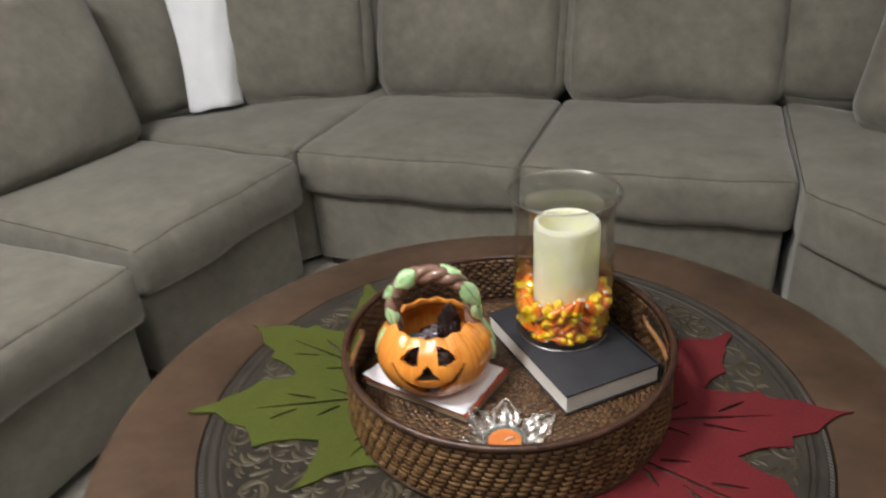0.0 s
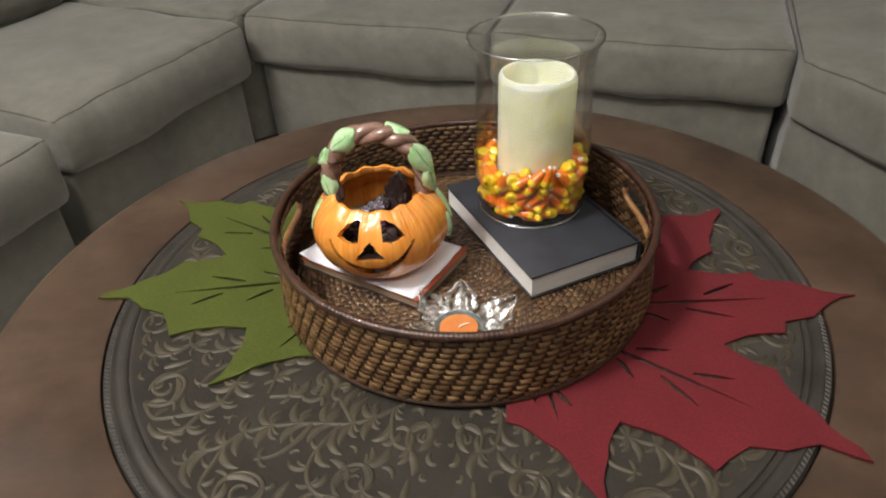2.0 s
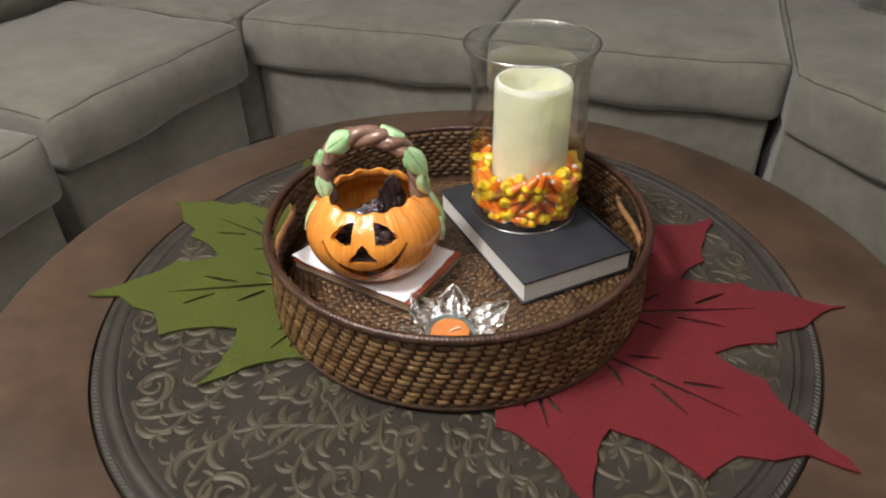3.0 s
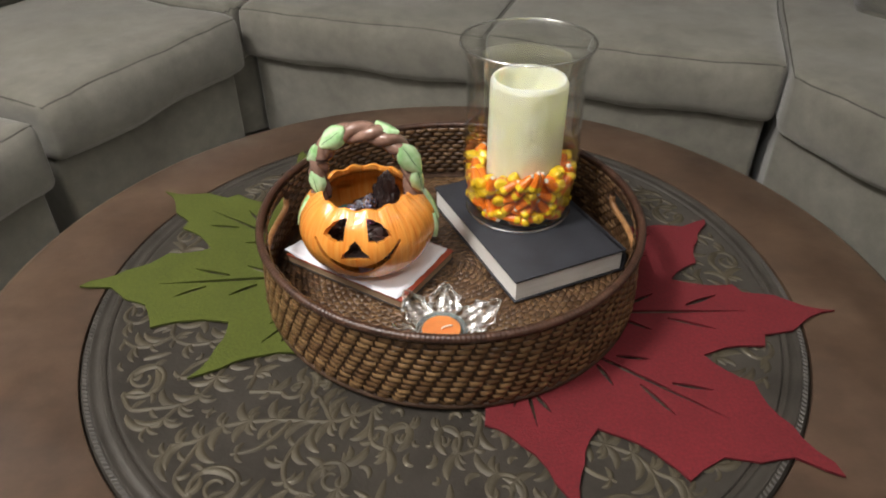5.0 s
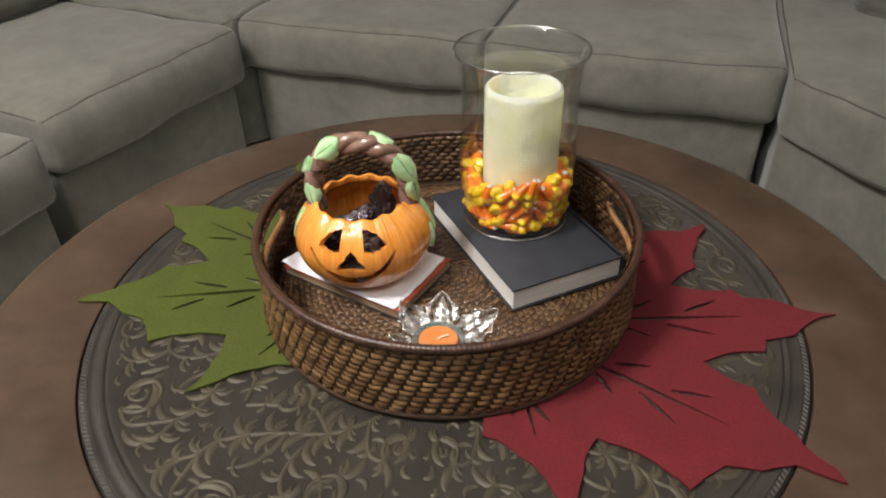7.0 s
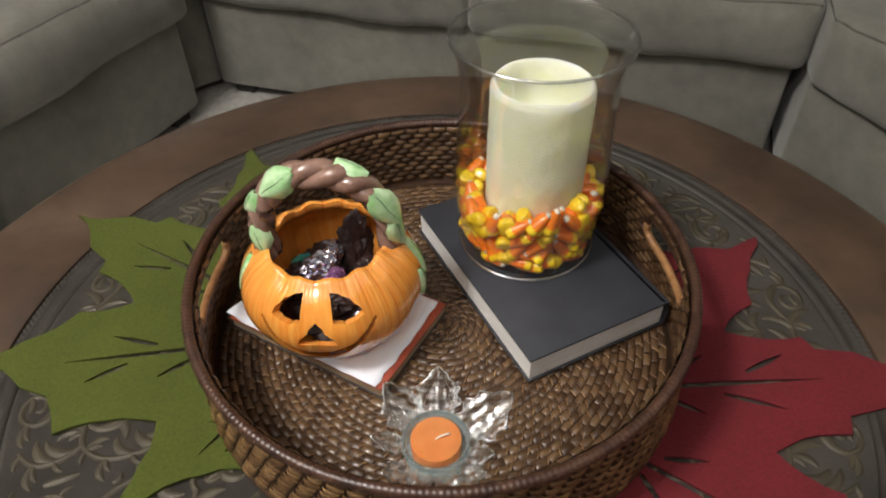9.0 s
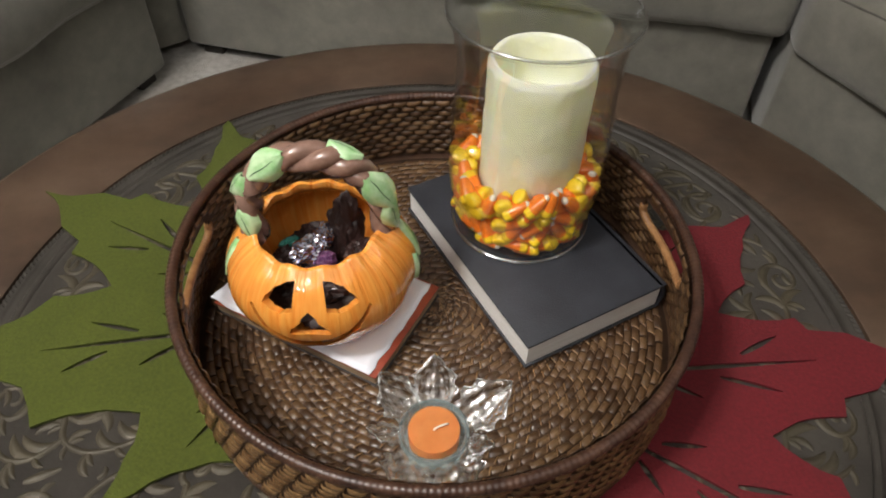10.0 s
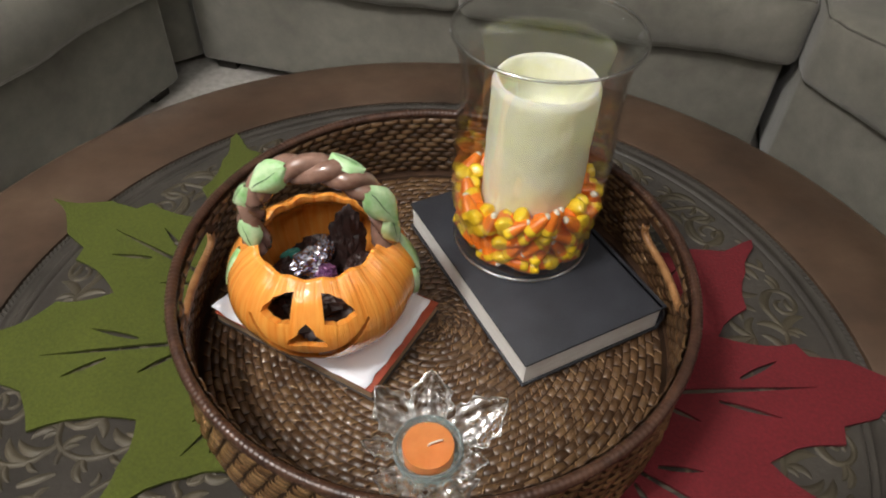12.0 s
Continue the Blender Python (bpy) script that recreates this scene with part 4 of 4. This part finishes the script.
def glaze_leaf(m, length, width, curl=0.3):
    """A thick moulded leaf with a raised midrib, bent round what it lies on."""
    n, k, verts, faces = 10, 8, [], []
    for i in range(n + 1):
        t = i / n
        w = width / 2 * (math.sin(math.pi * min(1, t * 0.93 + 0.05)) ** 0.7) * (1 + 0.03 * math.cos(t * 19))
        for j in range(k + 1):
            s = 2 * j / k - 1
            h = 0.0052 * (1 - s * s) ** 0.5 - 0.0010 * math.exp(-(s * 6) ** 2) - curl * (s * w) ** 2 / 0.012 - 0.9 * (t - 0.5) ** 2 * length * curl * 0.8
            verts.append(m @ Vector(((t - 0.5) * length, s * w, h)))
    for i in range(n):
        for j in range(k):
            a = i * (k + 1) + j
            faces.append([a, a + 1, a + k + 2, a + k + 1])
    ob = link_mesh("leaf", verts, faces, LEAF_GLAZE, pumpkin, "pale green glazed leaf")
    rib = [m @ Vector(((t - 0.5) * length * 0.86, 0.0004 * math.sin(9 * t), 0.0043 - 0.9 * (t - 0.5) ** 2 * length * curl * 0.8)) for t in (k / 8 for k in range(9))]
    link_mesh("leaf_vein", *tube(rib, lambda t: 0.0005 * (1.2 - t), 5), LEAF_VEIN, ob)
    return ob


def on_arch(t, side, tilt, along=0.0):
    """A frame on the handle at the share t of its way; side turns it round the vine: 0 outwards, 90 towards the face."""
    p = arch[round(t * 60)]
    q = arch[min(60, round(t * 60) + 1)] - arch[max(0, round(t * 60) - 1)]
    x = q.normalized()
    out = Vector((p.x, 0, p.z - 0.074)).normalized()
    z = (out * math.cos(radians(side)) + Vector((0, -1, 0)) * math.sin(radians(side))).normalized()
    y = z.cross(x).normalized()
    z = x.cross(y)
    m = Matrix((x, y, z)).transposed().to_4x4()
    m.translation = p + z * 0.0086
    return m @ pose(along, 0, 0, 0, 0, tilt)


for t, side, tilt, ln, wd in ((0.36, 60, 8, 0.033, 0.024), (0.22, 15, -20, 0.026, 0.018), (0.09, 70, 14, 0.026, 0.020), (0.60, -10, -12, 0.026, 0.016), (0.78, 60, 8, 0.038, 0.024), (0.90, 45, 10, 0.030, 0.018)):
    glaze_leaf(on_arch(t, side, tilt), ln, wd)
for ang, z, r, tilt, ln in ((2, 0.063, 0.0690, 80, 0.038), (-8, 0.044, 0.0735, 95, 0.034), (188, 0.063, 0.0660, 98, 0.036)):
    a = radians(ang)
    m = pose(r * math.cos(a), r * math.sin(a), z, 0, 0, ang) @ pose(0, 0, 0, 0, 66 if z > 0.06 else 88, 0) @ pose(0, 0, 0, 0, 0, tilt - 90)
    glaze_leaf(m, ln, 0.017, 0.45)


# ---- sweets in the pumpkin ----
def wrapped_sweet(place, mat, label, size, seed):
    bm = bmesh.new()
    bmesh.ops.create_icosphere(bm, subdivisions=4, radius=1.0)
    for p in bm.verts:
        d = p.co.normalized()
        f = 1 + 0.28 * noise.noise(d * 2.3 + Vector((seed, 0, 0))) - 0.34 * abs(noise.noise(d * 4 + Vector((0, seed, 0)))) - 0.08 * abs(noise.noise(d * 7 + Vector((0, 0, seed))))
        p.co = Vector((d.x * size[0] * f, d.y * size[1] * f, d.z * size[2] * f))
    ob = part("wrapped_sweet", bm, mat, None, smooth=False)
    ob.matrix_world = place
    return tagged(ob, label, "candy", "wrapped sweets in the pumpkin")


for x, y, z, rx, ry, rz, mat, label, size in (
    (-0.010, 0.004, 0.052, 20, 10, 35, FOIL_SILVER, "crumpled silver and purple wrapped sweet", (0.018, 0.012, 0.010)),
    (0.002, 0.014, 0.058, 50, 10, 80, FOIL_SILVER, "crumpled silver and purple wrapped sweet", (0.014, 0.009, 0.008)),
    (0.004, -0.006, 0.050, -20, 30, 110, FOIL_PURPLE, "crumpled silver and purple wrapped sweet", (0.013, 0.008, 0.007)),
    # brown sweets also stand in for the shade behind the carved face
    (-0.004, -0.020, 0.036, 10, 0, 10, FOIL_BROWN, "dark brown wrapped sweet, also darkening the pumpkin's hollow", (0.030, 0.018, 0.013)),
    (0.030, 0.006, 0.040, 15, 35, 70, FOIL_BROWN, "dark brown wrapped sweet, also darkening the pumpkin's hollow", (0.018, 0.014, 0.016)),
    (0.020, 0.022, 0.058, 66, 4, 12, FOIL_BROWN, "dark brown wrapped sweet, also darkening the pumpkin's hollow standing on end", (0.015, 0.030, 0.008)),
    (-0.032, 0.000, 0.038, 15, -25, 60, FOIL_BROWN, "dark brown wrapped sweet, also darkening the pumpkin's hollow", (0.020, 0.014, 0.012)),
    (-0.028, 0.020, 0.046, 30, -10, 25, FOIL_TEAL, "small shiny teal wrapped sweet", (0.009, 0.004, 0.005)),
    (0.000, 0.030, 0.034, 0, 0, 0, FOIL_BROWN, "dark brown wrapped sweet, also darkening the pumpkin's hollow", (0.030, 0.020, 0.016)),
    # wide dark filler over the floor, added so the openings look shaded
    (0.000, -0.006, 0.024, 0, 0, 0, FOIL_BROWN, "dark brown wrapped sweet, also darkening the pumpkin's hollow", (0.048, 0.044, 0.012)),
):
    wrapped_sweet(Matrix.Translation(PUMP) @ pose(x, y, z, rx, ry, rz), mat, label, size, 10 * x + 7 * y + rz)

# ---- the hurricane glass with its candle and candy corn ----
VASE = Vector((0.284, 0.236, BOOK_TOP + 0.0006))
outer = spline([(0.0, 0.0), (0.050, 0.0), (0.0598, 0.0025), (0.0614, 0.009), (0.0612, 0.020), (0.0616, 0.031), (0.0645, 0.044), (0.0656, 0.062), (0.0652, 0.092), (0.0638, 0.135), (0.0632, 0.165), (0.0648, 0.183), (0.0692, 0.1965), (0.0709, 0.1986), (0.0716, 0.2002), (0.0710, 0.2014)], 4)
inner = spline([(0.0710, 0.2014), (0.0698, 0.2012), (0.0690, 0.1998), (0.0676, 0.1972), (0.0632, 0.183), (0.0616, 0.165), (0.0622, 0.135), (0.0636, 0.092), (0.0640, 0.062), (0.0629, 0.044), (0.0600, 0.031), (0.0596, 0.020), (0.0596, 0.010), (0.055, 0.0060), (0.0, 0.0055)], 4)
prof = [(max(0, r), max(0, z)) for r, z in (*outer, *inner[1:])]
prof[0], prof[-1] = (0.0, 0.0), (0.0, 0.0055)
for i in range(1, len(prof) - 1):
    prof[i] = (max(prof[i][0], 0.003), prof[i][1])
vase = link_mesh("hurricane_glass", *lathe(prof, 96), CLEAR)
vase.matrix_world = Matrix.Translation(VASE)
vase.visible_shadow = False
rim = link_mesh("rim", *tube([(0.0702 * math.cos(2 * math.pi * k / 96), 0.0702 * math.sin(2 * math.pi * k / 96), 0.2012) for k in range(96)], 0.0013, 8, closed=True), THICK, vase, "thick rounded glass rim")
foot = link_mesh("foot", *tube([(0.0606 * math.cos(2 * math.pi * k / 96), 0.0606 * math.sin(2 * math.pi * k / 96), 0.0022) for k in range(96)], 0.0016, 8, closed=True), THICK, vase, "thick glass foot ring")
rim.visible_shadow = foot.visible_shadow = False
tagged(vase, "clear flared hurricane glass holding candle and candy corn, on the book", "candle holder")

candle = thing("pillar_candle", Matrix.Translation(VASE + Vector((0.003, 0.000, 0.0065))) @ pose(0, 0, 0, -1.5, 0.7, 0), "ivory wax pillar candle with a hollow top, standing in candy corn", "candle")
cr, ch = 0.0422, 0.1535
prof = spline([(0.0, 0.0), (cr * 0.96, 0.0), (cr, 0.004), *((cr * (1 - 0.004 * math.sin(k)), 0.012 + 0.0125 * k) for k in range(11)), (cr * 1.0, 0.147), (cr * 0.975, ch - 0.003), (cr * 0.93, ch), (cr * 0.865, ch - 0.002), (cr * 0.82, ch - 0.012), (cr * 0.79, ch - 0.038), (cr * 0.3, ch - 0.046), (0.0, ch - 0.0465)], 4)
prof = [(max(0, r), max(0, z)) for r, z in prof]
prof[0] = (0.0, 0.0)
prof[-1] = (0.0, ch - 0.0465)
for i in range(1, len(prof) - 1):
    prof[i] = (max(prof[i][0], 0.002), prof[i][1])


def melt(a, r, z):
    p = Vector((math.cos(a) * 2.6, math.sin(a) * 2.6, z * 60))
    return 1 + (0.016 * noise.noise(p) + 0.012 * noise.noise(p * 2.6)) * (r > 0.02)


link_mesh("wax", *lathe(prof, 72, melt), WAX, candle)


def candy_corn_mesh():
    """A rounded cone of three colours: yellow butt, orange middle, white tip."""
    prof = spline([(0.0, 0.0), (0.0046, 0.0002), (0.0056, 0.0022), (0.0054, 0.0055), (0.0044, 0.0105), (0.0032, 0.0150), (0.0018, 0.0180), (0.0, 0.0188)], 2)
    prof = [(max(0, r), z) for r, z in prof]
    prof[0], prof[-1] = (0.0, 0.0), (0.0, 0.0188)
    prof[1] = (max(prof[1][0], 0.002), max(0, prof[1][1]))
    vs, fs = lathe(prof, 9)
    vs = [(x * 1.42, y * 1.15, (z - 0.0085) * 1.28) for x, y, z in vs]
    me = bpy.data.meshes.new("candy_corn")
    me.from_pydata(vs, [], fs)
    for m in (CORN_YELLOW, CORN_ORANGE, CORN_WHITE):
        me.materials.append(m)
    for f in me.polygons:
        f.use_smooth = True
        z = sum(vs[i][2] for i in f.vertices) / len(f.vertices) / 1.28 + 0.0085
        f.material_index = 0 if z < 0.0050 else (1 if z < 0.0166 else 2)
    return me


corn_mesh = candy_corn_mesh()
rng = random.Random(8)
placed = []


def corn(r, a, z, tilt):
    p = Vector((r * math.cos(a), r * math.sin(a), z))
    if any((p - q).length < 0.0100 for q in placed):
        return False
    placed.append(p)
    ob = new("candy_corn", corn_mesh)
    if rng.random() < 0.28:
        turn = pose(0, 0, 0, 90 + rng.uniform(-20, 20), 0, math.degrees(a) - 90 + rng.uniform(-25, 25))
        p = p * 1.0 - Vector((math.cos(a), math.sin(a), 0)) * 0.0045
    elif z < 0.02:
        turn = pose(0, 0, 0, rng.uniform(72, 108), rng.uniform(-12, 12), math.degrees(a) + rng.choice((0, 180)) + rng.uniform(-14, 14))
    else:
        turn = pose(0, 0, 0, rng.uniform(30, 150) if tilt else rng.uniform(-60, 240), rng.uniform(-12, 12), math.degrees(a) + rng.choice((0, 180)) + rng.uniform(-16, 16))
    ob.matrix_world = Matrix.Translation(VASE + p) @ turn
    tagged(ob, "yellow, orange and white candy corn piece round the candle", "candy", "candy corn in the glass")
    return True


level = lambda a: 0.057 + 0.006 * math.sin(a + 2.6) + 0.004 * math.sin(3 * a)
for attempt in range(14000):
    if len(placed) > 290:
        break
    a = rng.uniform(0, 2 * math.pi)
    z = rng.uniform(0.0125, level(a))
    wall = np.interp(z, [0.01, 0.030, 0.060, 0.07], [0.0530, 0.0535, 0.0572, 0.0575])
    corn(rng.choice((wall, wall, wall - 0.0055, wall - 0.009)), a, z, attempt % 3)

# ---- the glass leaf with the orange tealight ----
HOLD = Vector((0.1913, 0.031, TRAY_FLOOR + 0.0004))
holder = thing("tealight_holder", Matrix.Translation(HOLD), "clear moulded glass leaf holder for a tealight, on the tray", "candle holder")
prof = [(0.0, 0.0), (0.0225, 0.0), (0.0248, 0.003), (0.0252, 0.012), (0.0256, 0.0185), (0.0246, 0.0200), (0.0228, 0.0192), (0.0220, 0.012), (0.0216, 0.0042), (0.0, 0.0040)]
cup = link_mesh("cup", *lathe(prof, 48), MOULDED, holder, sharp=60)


def glass_lobe(angle, length, width, lift):
    """One lobe of the leaf: a thick pointed blade with ribs that rises outwards."""
    n, k = 12, 10
    verts, faces = [], []
    for layer in (0, 1):
        for i in range(n + 1):
            t = i / n
            w = width / 2 * (0.75 + 0.55 * math.sin(math.pi * t * 0.9)) * (1 - t ** 3) * (1 + 0.16 * math.cos(t * 21))
            for j in range(k + 1):
                s = 2 * j / k - 1
                rise = 0.005 + lift * t ** 1.2 + 0.0030 * math.cos(s * 8) * (1 - 0.5 * t) + 0.005 * s * s * lift / 0.02 + 0.0022 * noise.noise(Vector((t * 5, s * 3, angle)))
                verts.append((0.0235 + t * length, s * w, rise + (0.0042 - 0.0018 * t if layer else 0)))
    row = k + 1
    off = (n + 1) * row
    for i in range(n):
        for j in range(k):
            a = i * row + j
            faces.append([a + off, a + row + off, a + row + 1 + off, a + 1 + off])
            faces.append([a, a + 1, a + row + 1, a + row])
    for i in range(n):
        for j in (0, k):
            a = i * row + j
            f = [a, a + row, a + row + off, a + off]
            faces.append(f if j == 0 else f[::-1])
    for i in (0, n):
        for j in range(k):
            a = i * row + j
            f = [a, a + off, a + 1 + off, a + 1]
            faces.append(f if i == 0 else f[::-1])
    m = pose(0, 0, 0, 0, 0, angle)
    ob = link_mesh("leaf_lobe", [m @ Vector(p) for p in verts], faces, LOBE_GLASS, holder)
    ob.visible_shadow = False
    way = [off + i * row for i in range(n + 1)] + [off + i * row + k for i in range(n, -1, -1)]
    lip = link_mesh("lip", *tube([m @ Vector(verts[i]) for i in way], 0.0008, 6), THICK, ob)
    lip.visible_shadow = False
    return ob


cup.visible_shadow = False
for angle, length, width, lift in ((85, 0.031, 0.028, 0.022), (25, 0.042, 0.032, 0.020), (132, 0.032, 0.026, 0.022), (178, 0.024, 0.014, 0.014), (-22, 0.021, 0.014, 0.012), (232, 0.026, 0.034, 0.006), (-63, 0.024, 0.034, 0.006)):
    glass_lobe(angle, length, width, lift)

tealight = thing("tealight", Matrix.Translation(HOLD + Vector((0, 0, 0.0046))), "small orange tealight candle with a bent white wick", "candle")
link_mesh("wax", *lathe([(0, 0), (0.0182, 0.0), (0.0184, 0.002), (0.0189, 0.0140), (0.0185, 0.0152), (0.0168, 0.0150), (0.004, 0.0144), (0.0, 0.0143)], 48), ORANGE_WAX, tealight, sharp=60)
link_mesh("wick", *tube([(0.0, 0.0, 0.0142), (0.001, 0.0002, 0.0160), (0.004, 0.001, 0.0172), (0.0085, 0.0022, 0.0174), (0.0105, 0.0027, 0.0168)], 0.0008, 6), WICK, tealight)

# ---- the strands on the outside of the tray, one by one ----
near.sort(key=lambda m: abs(math.atan2(m.translation.x, -m.translation.y)) + 0.001 * m.translation.z)
single, rest = near[:290], near[290:]
tagged(link_mesh("wall_weave", *place_pieces(outer_piece, rest), RATTAN, tray), kind="stuff")
strand_mesh = bpy.data.meshes.new("strand")
strand_mesh.from_pydata(outer_piece[0], [], outer_piece[1])
strand_mesh.materials.append(RATTAN)
strand_mesh.polygons.foreach_set("use_smooth", [True] * len(strand_mesh.polygons))
for m in single:
    ob = new("strand", strand_mesh)
    ob.parent = tray
    ob.matrix_basis = m
